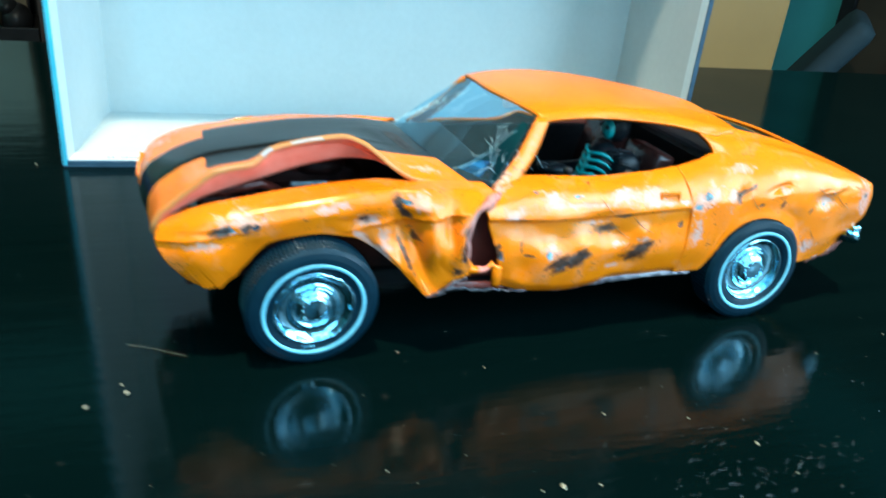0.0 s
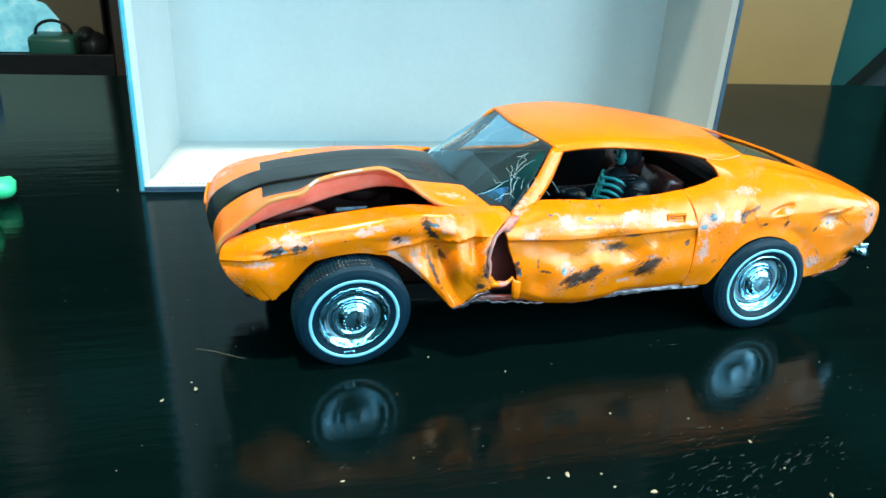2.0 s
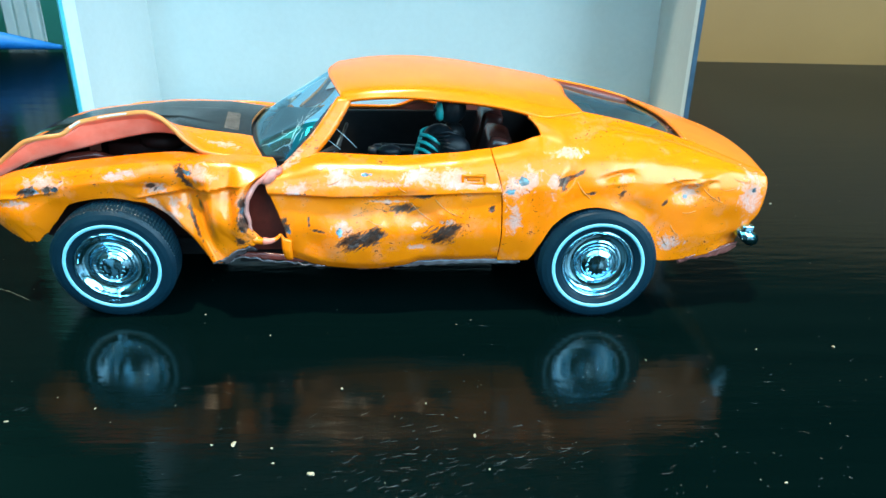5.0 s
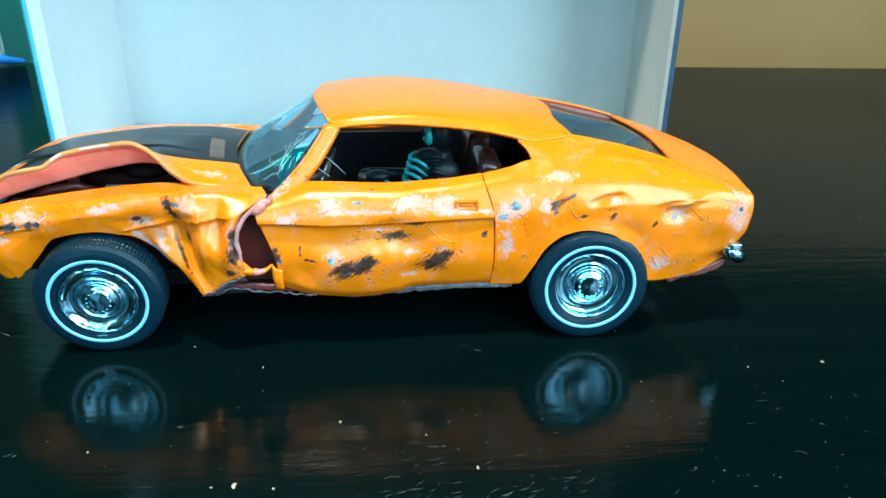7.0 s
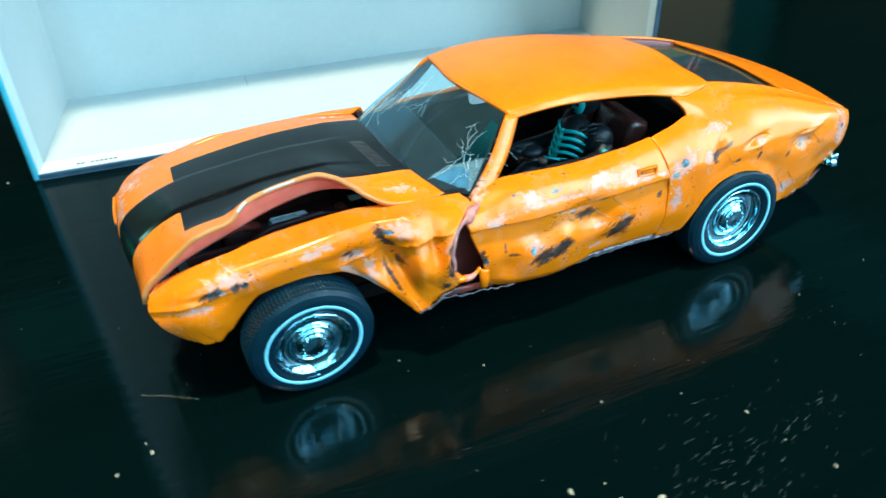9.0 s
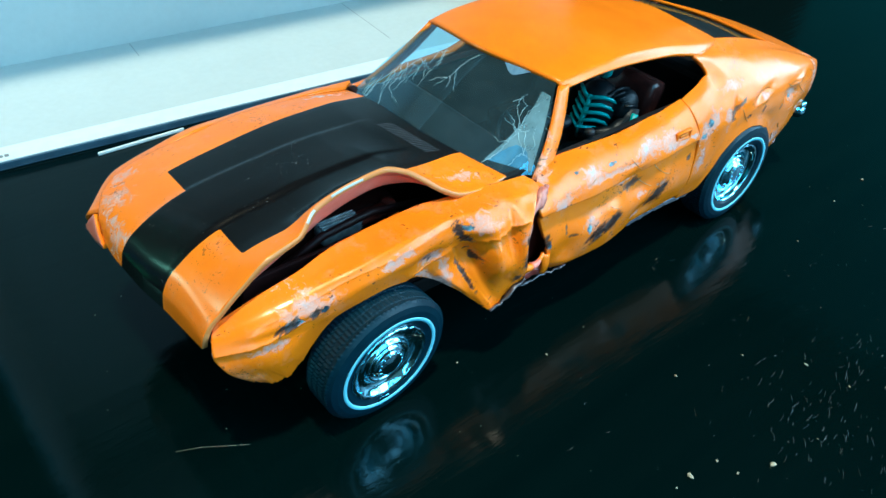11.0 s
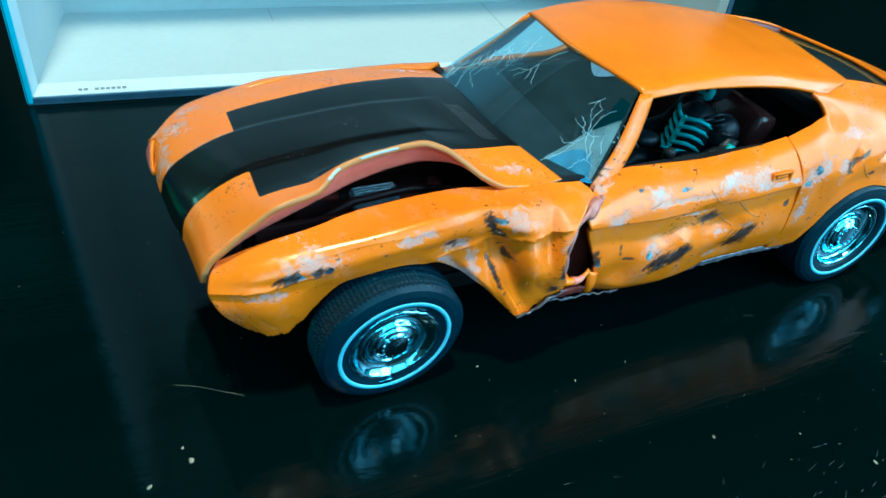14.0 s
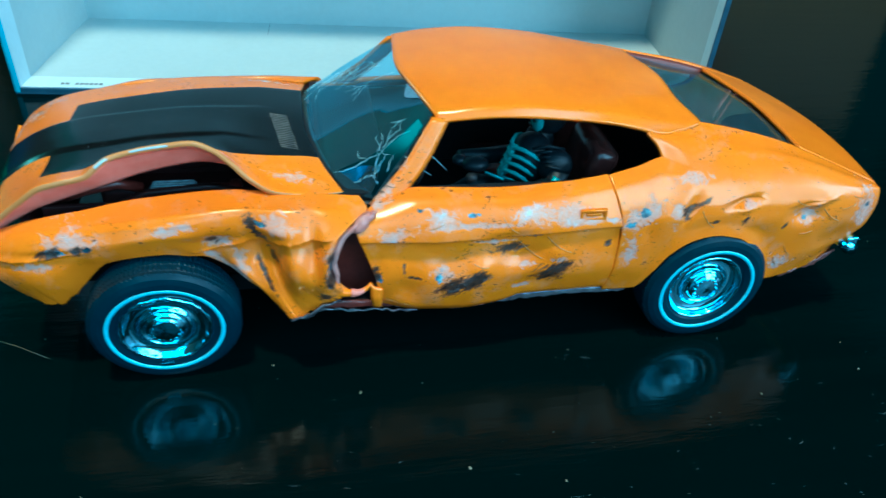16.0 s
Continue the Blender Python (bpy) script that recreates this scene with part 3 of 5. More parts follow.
card_wall("end_wall", (LEN - TH, LEN - 0.5, 0.8, DEEP, 0.6, TALL), (LEN - 0.5, LEN + 0.1, 0, DEEP + 0.5, 0.6, TALL), (LEN - TH - 0.25, LEN - TH, 0.7, 5, TH + 0.9, TALL - TH - 0.3))
slant.matrix_local = Matrix.Rotation(radians(-5.2), 4, "Z")
back = part("back_wall", block(TH, LEN - TH, DEEP - TH, DEEP, TH + 0.6, TALL - TH, 0.1), CARD, carton, smooth=False)
CYAN = plain("cyan_printed_paper", (0.05, 0.38, 0.50), (0.10, 0.52, 0.66), 0.35, scale=200)
part("rim_fold", block(-0.1, TH + 0.1, 0, 0.78, 0.6, TALL, 0.2), CYAN, carton, "cyan printed paper folded over the rim", smooth=False)
part("rim_fold", block(LEN - TH - 0.1, LEN + 0.1, 0, 0.78, 0.6, TALL, 0.2), WRAP, carton, "dark printed paper folded over the rim", smooth=False)
part("rim_fold", block(TH, LEN - TH, 0, 0.78, 0.6, TH + 0.6, 0.2), [WRAP], carton, "dark printed paper folded over the rim", smooth=False)
SEAM = plain("shaded_card_seam", (0.20, 0.21, 0.20), (0.28, 0.29, 0.28), 0.8)
for sx, sy in ((74.0, 48.0), (157.0, 22.0)):
    part("flap_seam", block(sx, sx + 0.22, sy, DEEP - 2, TH + 0.6, TH + 0.64, 0), SEAM, low, "thin dark seam in the card", smooth=False)
for k in range(9):
    if k != 2:
        part("print_bar", block(13 + 1.45 * k, 14.1 + 1.45 * k, 2.6, 4.0, TH + 0.85, TH + 0.89, 0), INK, low, "small unreadable print", smooth=False)
strip = thing("card_strip", "thin white card strip lying at the box's edge", "strip")
part("strip", block(-69, -44, 90.1, 90.9, 0, 0.8, 0.15), HEM, strip, smooth=False)
strip.matrix_world = Matrix.Translation((0, -0.004, 0))

# ---- the model car ----
car = thing("model_car", "crumpled orange plastic model car with worn paint and whitewall tyres", "model car")

PALE = [(-13.5, 32, 3.2, 2.0), (-4, 35, 3.6, 1.6), (13, 35, 3.4, 1.5), (21, 35, 4.5, 1.8), (34.6, 32.5, 3.4, 2.6), (35, 25, 2, 4),
        (13, 18.3, 2.6, 0.7), (-3.5, 23.0, 2.4, 1.7), (13.5, 24, 1.7, 1.0), (20, 24.5, 1.9, 0.9), (-69, 32.2, 5.2, 1.8), (-53.5, 34.0, 2.6, 0.9), (-45, 31.5, 3, 1.6),
        (-34, 35.6, 3.8, 1.8), (-24.8, 27.4, 1.3, 4.8), (39, 34.5, 2.4, 2.2)]
# slanted arch blobs paint its lit flange; blob (90, 29) paints tail sheen
PALE2 = [(44, 33.5, 1.6, 3), (74.5, 30.5, 3.4, 2.2), (90, 29, 3.2, 5.5), (71, 19.5, 3.5, 2.2), (60, 34.5, 3, 0.8), (47, 39.5, 4, 1), (-41, 25, 1.6, 4.2), (7, 29, 5, 0.35), (-76, 27, 4, 1.0), (-46, 27.6, 2.6, 0.9, -38), (-42, 23.8, 2.6, 0.9, -48), (-38, 19.4, 2.4, 0.8, -50), (2, 33.4, 9, 0.6), (24, 33.0, 6, 0.7), (-50, 35.0, 2.6, 0.7), (-14, 38.4, 1.6, 1.5), (-10.5, 42, 1.0, 1.6), (-16, 36.4, 1.2, 0.9)]
SCORCH = [(-0.5, 20.2, 4.6, 2.2, 12), (3.8, 22, 2.4, 1.5, 30), (18.6, 21.4, 3.4, 2.2, 10), (21.5, 23.2, 1.6, 1.0, 30), (10, 27.3, 3.2, 1.1, 0), (15, 30.3, 2.8, 0.7, 4), (1, 30.3, 6.5, 0.35, 1),
          (-38.6, 35, 1.0, 2.0, 25), (-37, 32.8, 1.4, 0.8, -30), (-36.8, 24, 0.55, 4.0, 22), (-35, 28, 0.7, 1.6, 30), (-24.8, 29.6, 1.0, 1.4, 0), (-24.9, 25.2, 1.3, 2.2, 10), (-26, 20.6, 1.3, 1, 0), (-16.4, 23.6, 1.0, 2.0, 15)]
SCORCH2 = [(-73.5, 30.0, 2.6, 1.0, 14), (-68.6, 30.8, 0.8, 1.3, -30), (48, 35, 3.2, 0.5, 28), (45.5, 33.2, 0.8, 1.5, 25), (30, 27.5, 0.6, 0.9, 0), (52, 31.5, 1.2, 0.4, 10),
           (59, 31.5, 0.5, 1.1, -20), (69, 29, 0.4, 0.9, -30), (-45.5, 31.8, 1.2, 0.9, 0), (-9, 22.5, 1.8, 0.3, -10), (-11, 25, 0.3, 1.6, 0), (-15, 37.6, 0.5, 0.4, 0), (-12.4, 40.2, 0.35, 0.3, 0), (80.5, 39.0, 2.2, 0.3, -22), (88, 36.0, 1.4, 0.28, -24)]
CHIPS = [(-72.5, 30.4, 3.0, 1.0, 8), (-66.8, 31.0, 0.8, 1.0, -35), (-24.9, 28.2, 0.8, 1.6, 0), (-25.2, 24.0, 0.7, 1.4, 10), (-4.2, 22.4, 1.2, 1.6, -20), (36.8, 34.0, 2.2, 1.2, 10), (34.2, 31.6, 1.6, 0.9, 20), (73.6, 30.0, 1.3, 0.9, 0), (-15.8, 23.0, 0.7, 1.6, 15), (2.0, 35.2, 1.6, 0.45, 5), (-8.4, 36.2, 1.2, 0.5, -10), (46.0, 34.2, 0.9, 0.8, 25), (-37.2, 35.4, 1.8, 0.8, 5), (20.6, 23.0, 0.9, 0.9, 30), (90.8, 30.6, 0.7, 0.7, 0)]
SCUFF = [(-84, 14, 3.5, 3.5), (-87, 6, 1.6, 4), (-80, 19, 3, 1.5), (-31, -22, 5, 1.6), (-52, -21.5, 7, 0.7), (-35, 21, 6, 1.2)]


def side_fields(g):
    x, z = g[..., 0], g[..., 2]
    p = sum(blob(x, z, *b) for b in PALE + PALE2)
    d = sum(blob(x, z, *b) for b in SCORCH + SCORCH2)
    c = sum(blob(x, z, *b) for b in CHIPS)
    return {"pale_wear_and_sheen": p * 0.72, "wear_dark": d * 0.95, "wear_blue": c * 0.72, "nicked": 0 * p + 1}


def top_fields(g):
    x, y = g[..., 0], g[..., 1]
    return {"pale_wear_and_sheen": 0.60 * sum(blob(x, y, *b) for b in SCUFF), "wear_dark": 0 * x, "nicked": 0 * x + 0.6}


def pressed(g, dents):
    """Press dents (x, z, rx, rz, turn, depth) into a side panel; a positive depth goes inwards."""
    for x, z, rx, rz, turn, depth in dents:
        g[..., 1] += depth * blob(g[..., 0], g[..., 2], x, z, rx, rz, turn)
    return g


def crumpled(g, size, amount, seed):
    """Small uneven waves in y."""
    for i in range(g.shape[0]):
        for j in range(g.shape[1]):
            g[i, j, 1] += amount * noise.noise(Vector((g[i, j, 0] / size + seed, seed * 2.3, g[i, j, 2] / size)))
    return g



def ledged(g, line, depth, width, decay):
    """Press a sharp fold along a line of (x, z): the panel steps inwards just under it and swells back below."""
    x, z = g[..., 0], g[..., 2]
    lx, lz = [p[0] for p in line], [p[1] for p in line]
    d = z - np.interp(x, lx, lz)
    fade = np.clip((x - lx[0]) / 3, 0, 1) * np.clip((lx[-1] - x) / 3, 0, 1)
    under = np.exp(-np.abs(d) / decay) * (1 - np.exp(-np.abs(d) / width))
    g[..., 1] += fade * np.where(d < 0, depth * under, -0.3 * depth * np.exp(-d / (2 * width)))
    return g


SHELL = [ORANGE, RED, ORANGE]

fender = loft([
    rail((-83, -23.5, 31.2), (-78, -24, 33), (-69, -23.8, 34.7), (-58, -21.8, 35.7), (-48, -22.2, 36.9), (-40, -23.5, 37.6), (-31, -25, 37.8), (-19, -26.5, 37.4)),
    rail((-84.6, -25.6, 30), (-76, -27.6, 32.6), (-62, -28.4, 35), (-48, -29, 36.9), (-40, -29.4, 37.4), (-31, -30.5, 37.6), (-17.8, -29.6, 36.4)),
    rail((-85.2, -27, 27.6), (-76, -30, 29.6), (-64, -31, 31.8), (-52, -31.4, 33.2), (-43, -31.2, 33), (-34, -32.6, 33.6), (-27, -34.6, 33.3), (-24.2, -35.2, 33), (-23.0, -33.0, 33)),
    rail((-84, -27.8, 24.4), (-76, -30.2, 25.4), (-68, -30.4, 28), (-60, -31, 31.2), (-53, -31.2, 32), (-46, -30.6, 30.4), (-39, -31.2, 26.6), (-31, -34.6, 25), (-27.4, -37, 26.6), (-25.8, -37, 27), (-24.8, -34.6, 27)),
    rail((-79.5, -27.6, 18.6), (-76, -28.6, 17.6), (-72.5, -29, 18.8), (-69, -29, 22.2), (-64, -29.8, 27.4), (-55, -30.5, 29.0), (-48, -30.1, 27.6), (-43.5, -30, 25.2), (-39, -30.8, 21.6), (-35, -33, 17.4), (-32, -35, 15), (-28.5, -34.6, 16.8), (-24.5, -35, 19.3), (-20.8, -33.6, 19.6)),
], 260, 100)
pressed(fender, [(-37.5, 29, 2.2, 5, 15, 1.9), (-31.8, 28, 2.0, 5.5, 5, -2.0), (-27.8, 29, 1.3, 5.5, 0, 1.8), (-34.6, 26, 0.9, 5, 18, 0.8), (-45, 31.5, 4, 2, 0, 0.9), (-75, 29.5, 7, 0.9, 5, 0.5), (-66, 33, 6, 1.5, 4, 0.3), (-34, 34.5, 3, 1.2, 0, -0.7), (-40, 22.5, 1.5, 4, 30, -0.8)])
ledged(fender, [(-50, 28.8), (-42, 30.4), (-34, 31.8), (-24, 33.6)], 1.5, 0.35, 3.6)
ledged(fender, [(-79, 31.0), (-70, 32.6), (-60, 34.4), (-47, 35.4)], 0.22, 0.5, 3.0)
ledged(fender, [(-88, 27.6), (-80, 28.0), (-74, 28.8), (-66, 30.4)], 0.8, 0.35, 3.5)
crumpled(fender, 9, 0.30, 3.1)
crumpled(fender, 3.4, 0.06, 8.8)
low_edge = np.linspace(0, 1, fender.shape[1])[None, :] ** 6 * np.maximum(np.clip((-69 - fender[..., 0]) / 3, 0, 1), 0.9 * np.clip((fender[..., 0] + 36) / 3, 0, 1))
for i in range(fender.shape[0]):
    fender[i, :, 2] += low_edge[i] * (0.9 * noise.noise(Vector((fender[i, -1, 0] * 0.55, 4.2, 0))) + 0.5 * noise.noise(Vector((fender[i, -1, 0] * 1.7, 1.2, 0))))
sheet("front_fender", fender, [ORANGE, RED, PINK], car, "dented orange front fender with scorched chips", thick=0.9, fields=side_fields(fender))

door = loft([
    rail((-13, -25.5, 37.4), (-8, -26.2, 38.5), (8, -26.8, 38.1), (21, -26.8, 38.8), (29.55, -26.8, 39.85)),
    rail((-17, -28.4, 36.2), (-8, -29.3, 37.3), (8, -29.8, 37.1), (21, -29.6, 37.7), (30.0, -29.3, 38.45)),
    rail((-20, -32.2, 33.8), (-5, -32.6, 34), (10, -32.6, 34), (31.3, -32, 34.45)),
    rail((-19.5, -33.4, 31.5), (-5, -33.7, 30.9), (8, -33.5, 31), (22, -33.2, 31.6), (31.95, -33, 31.8)),
    rail((-19.1, -32.6, 30.3), (-5, -32.2, 29.5), (8, -32.1, 29.7), (22, -32.6, 30.4), (32.05, -32.8, 30.4)),
    rail((-16.3, -33.4, 22), (0, -34.6, 21), (10, -33.9, 21.5), (18, -33.6, 22), (32.15, -33.1, 22)),
    rail((-15.7, -33.0, 18.0), (-8, -33.7, 15.6), (2, -33.6, 14.8), (10, -32.8, 15.2), (14, -32.4, 16), (31.7, -32.2, 16.2)),
    rail((-15.6, -31.8, 15.2), (-8, -32.0, 13.0), (2, -31.8, 12.2), (10, -31.0, 12.8), (14, -30.6, 13.8), (31.5, -30.8, 14.2)),
], 240, 110)
pressed(door, [(-3, 26, 5, 2.5, 0, 0.7), (12, 26, 3.5, 2.5, 0, 0.9), (20, 26, 2, 2, 0, -0.5), (4, 24, 2, 1.6, 0, -0.7), (16, 19, 4, 2, 0, 0.8), (-10, 20, 3, 4, 0, 0.6), (9, 31, 5, 0.8, 3, 0.5)])
ledged(door, [(-19, 31.3), (-5, 30.6), (8, 30.7), (22, 31.3), (34, 31.5)], 0.55, 0.22, 2.4)
crumpled(door, 8, 0.32, 7.7)
crumpled(door, 3.2, 0.07, 2.8)
near_door = sheet("door", door, SHELL, car, "scraped orange door with pale and scorched patches", thick=0.9, fields=side_fields(door))
part("door_handle", joined([block(23.2, 28.2, -32.55, -31.8, 33.2, 33.7, 0.12), block(23.2, 28.2, -32.55, -31.8, 35.0, 35.5, 0.12), block(23.0, 23.6, -32.55, -31.8, 33.2, 35.5, 0.12), block(27.8, 28.4, -32.55, -31.8, 33.2, 35.5, 0.12), block(24.2, 27.2, -32.5, -31.8, 34.1, 34.7, 0.12)]), ORANGE, near_door, "moulded orange handle recess")

crest = [(46, -18.8, 47), (53, -18, 45.8), (62, -18.5, 44.0), (72, -19.5, 41.4), (82, -21.5, 37.9), (94, -24.5, 33.4)]
BACK, FRONT = 45, 150       # columns before and behind the side window's rear corner
UPPER, LOWER = 30, 84       # rows above and below the belt line


def flank():
    """The rear side of the body in one sheet: from the roof's crest over the belt line down to the wheel arch."""
    upper = [rail(*crest), rail((38.4, -21.85, 46.15), (42.5, -21.78, 45.6), (46, -21.7, 45.1), (52, -21.95, 44.3), (60, -22.6, 43.0), (72, -23.6, 40.5), (84, -25, 36.8), (94, -25.6, 33.3))]
    lower = [
        rail((29.7, -26.9, 39.9), (36, -25.8, 41), (41, -25, 42.3), (47, -27.6, 40.5), (59, -29.4, 38.9), (72, -29.4, 37.3), (84, -28.3, 35.6), (94, -26.2, 33.2)),
        rail((30.2, -29.4, 38.4), (36, -28.6, 39.3), (41, -28.2, 39.6), (48, -29.9, 38.5), (60, -30.9, 36.9), (74, -30.7, 35.2), (86, -29.3, 33.4), (94.2, -26.9, 31.6)),
        rail((31.5, -32, 34.5), (40, -31.6, 35), (50, -32.2, 35), (62, -32.2, 34), (75, -31.7, 32.4), (86, -30.2, 30.6), (94, -27.5, 29.5)),
        rail((32.2, -32.9, 30.4), (42, -32.8, 31.6), (53, -32.9, 32.6), (65, -32.6, 30), (78, -31.6, 28), (87, -30.2, 26.5), (93, -28, 25)),
        rail((32.4, -33.1, 22), (38, -33.0, 22.8), (42, -32.8, 26.8), (47, -32.9, 29.9), (53, -33.0, 31.0), (59.4, -32.8, 29.9), (65, -32.3, 26.6), (70, -32.2, 22), (78, -31.4, 21.5), (88, -29, 21), (91.6, -27.5, 22)),
        rail((31.7, -31.6, 14.3), (38.5, -32, 14.6), (41, -32.8, 18.5), (44, -33.3, 24), (48, -33.5, 27.2), (53, -33.6, 28.3), (58, -33.5, 27.4), (63, -33.1, 24.2), (67, -32.5, 19), (69.5, -32, 14.3), (75, -30.5, 14), (85, -28, 15), (89.5, -26, 15.8)),
    ]
    rows = []
    for k, (x0, x1, fy, fz) in enumerate(upper + lower):
        if k < 2:
            x = np.concatenate([np.full(BACK, x0), np.linspace(x0, x1, FRONT)])
        else:
            x = np.concatenate([np.linspace(x0, 41, BACK, endpoint=False), np.linspace(41, x1, FRONT)])
        rows.append(np.stack([x, fy(x), fz(x)], 1))
    rows = np.array(rows)
    at = np.concatenate([[0], np.cumsum(np.linalg.norm(np.diff(rows[:, BACK:], axis=0), axis=2).mean(1))])
    v = np.concatenate([np.linspace(0, at[2], UPPER, endpoint=False), np.linspace(at[2], at[-1], LOWER)])
    out = np.zeros((BACK + FRONT, UPPER + LOWER, 3))
    for i in range(BACK + FRONT):
        for c in range(3):
            if i < BACK:
                out[i, UPPER:, c] = pchip(at[2:], rows[2:, i, c])(v[UPPER:])
                out[i, :UPPER, c] = out[i, UPPER, c]
            else:
                out[i, :, c] = pchip(at, rows[:, i, c])(v)
    return out


quarter = flank()
smooth_quarter = quarter.copy()
pressed(quarter, [(58.5, 35.2, 3.2, 0.8, 12, 1.0), (58, 33.9, 2.6, 0.9, 5, -0.6), (73.5, 31.3, 3.4, 2.2, 0, 1.5), (76, 33.4, 4.2, 0.7, 12, -0.8), (46.5, 34.2, 1.0, 3, -25, 0.9), (88, 18, 4, 2.2, 0, 1.5), (84, 24, 5, 3, 0, 0.6), (90, 29, 1.6, 3, 0, 0.6), (38, 31, 2, 5, 0, 0.4)])
ledged(quarter, [(68, 33.0), (73, 34.0), (78, 34.2), (82, 33.4)], 0.45, 0.4, 2.0)
ledged(quarter, [(53, 34.9), (57, 36.0), (61, 36.0), (64, 35.0)], 0.35, 0.4, 1.8)
crumpled(quarter, 10, 0.18, 1.9)
crumpled(quarter, 3.4, 0.07, 5.9)
quarter = smooth_quarter + (quarter - smooth_quarter) * np.clip((np.arange(UPPER + LOWER) - UPPER + 4) / 12, 0, 1)[None, :, None]
sheet("quarter_panel", quarter, SHELL, car, "dented orange rear quarter panel and smooth fastback side", thick=0.9, fields=side_fields(quarter), cut=(BACK, UPPER))
SKEW = 0.078


def far_side(g):
    """The same panel on the far side, a little further forward since the car stands askew."""
    m = mirrored(g)
    m[..., 0] -= SKEW * (m[..., 1] - g[..., 1])
    return m


def smooth_side(g):
    return {"pale_wear_and_sheen": 0 * g[..., 0], "wear_dark": 0 * g[..., 0]}


for name, g, cut in (("quarter_panel", quarter[::3, ::3], (BACK // 3, UPPER // 3)), ("door", door[::3, ::3], None)):
    f = far_side(g)
    if name == "door":
        f[..., 2] -= 2.2 * np.clip((f[..., 2] - 30) / 6, 0, 1)
        f[..., 2] += 1.8 * blob(f[..., 0], f[..., 2], 13, 36.5, 4, 2.5)
    sheet(name, f, SHELL, car, flip=True, thick=0.9, fields=smooth_side(f), cut=cut)

far_fender = span([
    [(-87, 17, 30.5), (-80, 21, 34), (-66, 23.2, 36.2), (-50, 23.8, 37.6), (-36, 23.8, 37.6), (-27, 24, 36.2)],
    [(-88.5, 20, 28.5), (-80, 25, 33), (-66, 26.6, 35.2), (-50, 27.2, 36.4), (-36, 27, 36.6), (-24, 27, 36)],
    [(-88, 23, 25), (-78, 28, 28), (-64, 29.5, 30), (-50, 30, 31), (-36, 30, 31), (-22, 30, 31)],
    [(-84, 23, 18), (-76, 28, 18), (-67, 29, 25), (-58, 29.6, 29), (-48, 29, 24), (-40, 29, 15), (-22, 29, 14)]], 70, 24)
far_fender[..., 2] += 0.7 * np.exp(-((far_fender[..., 0] + 64) / 6) ** 2)
sheet("front_fender", far_fender, SHELL, car, "scuffed orange front fender", flip=True, thick=0.9, fields=top_fields(far_fender))

# roof
drip = [(-4, -20.2, 48.4), (0, -20.7, 49.3), (8, -21, 49.8), (21, -21.2, 49.1), (30, -21.4, 48.2), (36.2, -21.7, 46.9), (39, -21.8, 46.1), (42.5, -21.75, 45.66)]
edge = [(-4.4, -18.8, 50), (4, -19.2, 51.2), (12, -19.4, 51.5), (24, -19.4, 50.7), (36, -19.2, 48.9), (46, -18.8, 47.08), (51.5, -18.2, 46.2)]
mid = [(-6, -11, 50.9), (4, -11.5, 52.2), (14, -11.5, 52.5), (26, -11.5, 51.7), (38, -11.5, 50.0), (49.4, -11.5, 48)]
half = [drip, edge, mid, [(-7.5, 0, 51.3), (4, 0, 52.6), (14, 0, 52.9), (26, 0, 52.1), (38, 0, 50.5), (50.5, 0, 48.5)]]
other = [[(x, -y, z) for x, y, z in c] for c in half[2::-1]]
roof = span(half + other, 60, 70)
roof[..., 0] -= SKEW * (roof[..., 1] + 19)
sheet("roof", roof, SHELL, car, "smooth bright orange roof", flip=True, thick=0.9, fields=smooth_side(roof))

deck = span([[(76, -19.9, 40.2), (84, -22, 37.1), (94, -24.5, 33.4)], [(77, -10, 40.6), (85, -10, 37.8), (96, -10.5, 34.0)], [(77.5, 0, 40.8), (86, 0, 38), (96.5, 0, 34.2)],
             [(77, 10, 40.6), (85, 10, 37.8), (96, 11, 34.0)], [(76, 20.4, 40.2), (84, 22.8, 37.1), (94, 25.5, 33.4)]], 24, 36)
deck[..., 0] -= SKEW * (deck[..., 1] + 22)
sheet("rear_deck", deck, SHELL, car, "orange rear deck lid", flip=True, thick=0.9, fields=smooth_side(deck))
tail = span([[(94, -26, 33.1), (96, -12, 33.8), (96.4, 0, 34.0), (96, 12, 33.8), (94, 27, 33.1)], [(93, -27, 26), (93.5, -12, 26), (93.8, 0, 26), (93.5, 12, 26), (92, 28, 26)],
             [(91.4, -27.4, 22.4), (92, -12, 22), (92, 0, 22), (92, 12, 22), (91, 28, 22)], [(88, -25, 15.8), (89, -12, 15), (89, 0, 15), (89, 12, 15), (88, 26, 15.8)]], 40, 16)
tail[..., 0] -= SKEW * (tail[..., 1] + 26)
sheet("tail_panel", tail, SHELL, car, flip=False, thick=0.8, fields=smooth_side(tail))
bumper = part("rear_bumper", joined([tube(None, [(88.0, -27.2, 20.6), (90.6, -28.6, 19.4), (92.6, -27.6, 18.0), (93.6, -24, 17.2), (93.4, -12, 17), (92, 8, 17), (90, 24, 17)], [0.9, 1.5, 1.7, 1.7, 1.6, 1.6, 1.3], None, sides=10),
                                     block(89.4, 92.2, -29.2, -27.6, 19.6, 22.0, 0.4)]), CHROME, car, "chrome bumper with a bent end")

# pillars


def pillar(pts, w0, w1):
    """A flat tapering post that follows points; its width along the car goes from w0 to w1."""
    a = resample(pts, 14)
    w = np.linspace(w0, w1, 14)[:, None]
    rows = [a, a + w * (0.2, -0.12, 0.0), a + w * (0.75, -0.10, -0.04), a + w * (1.0, 0.06, -0.06)]
    return span([r.tolist() for r in rows], 14, 9)


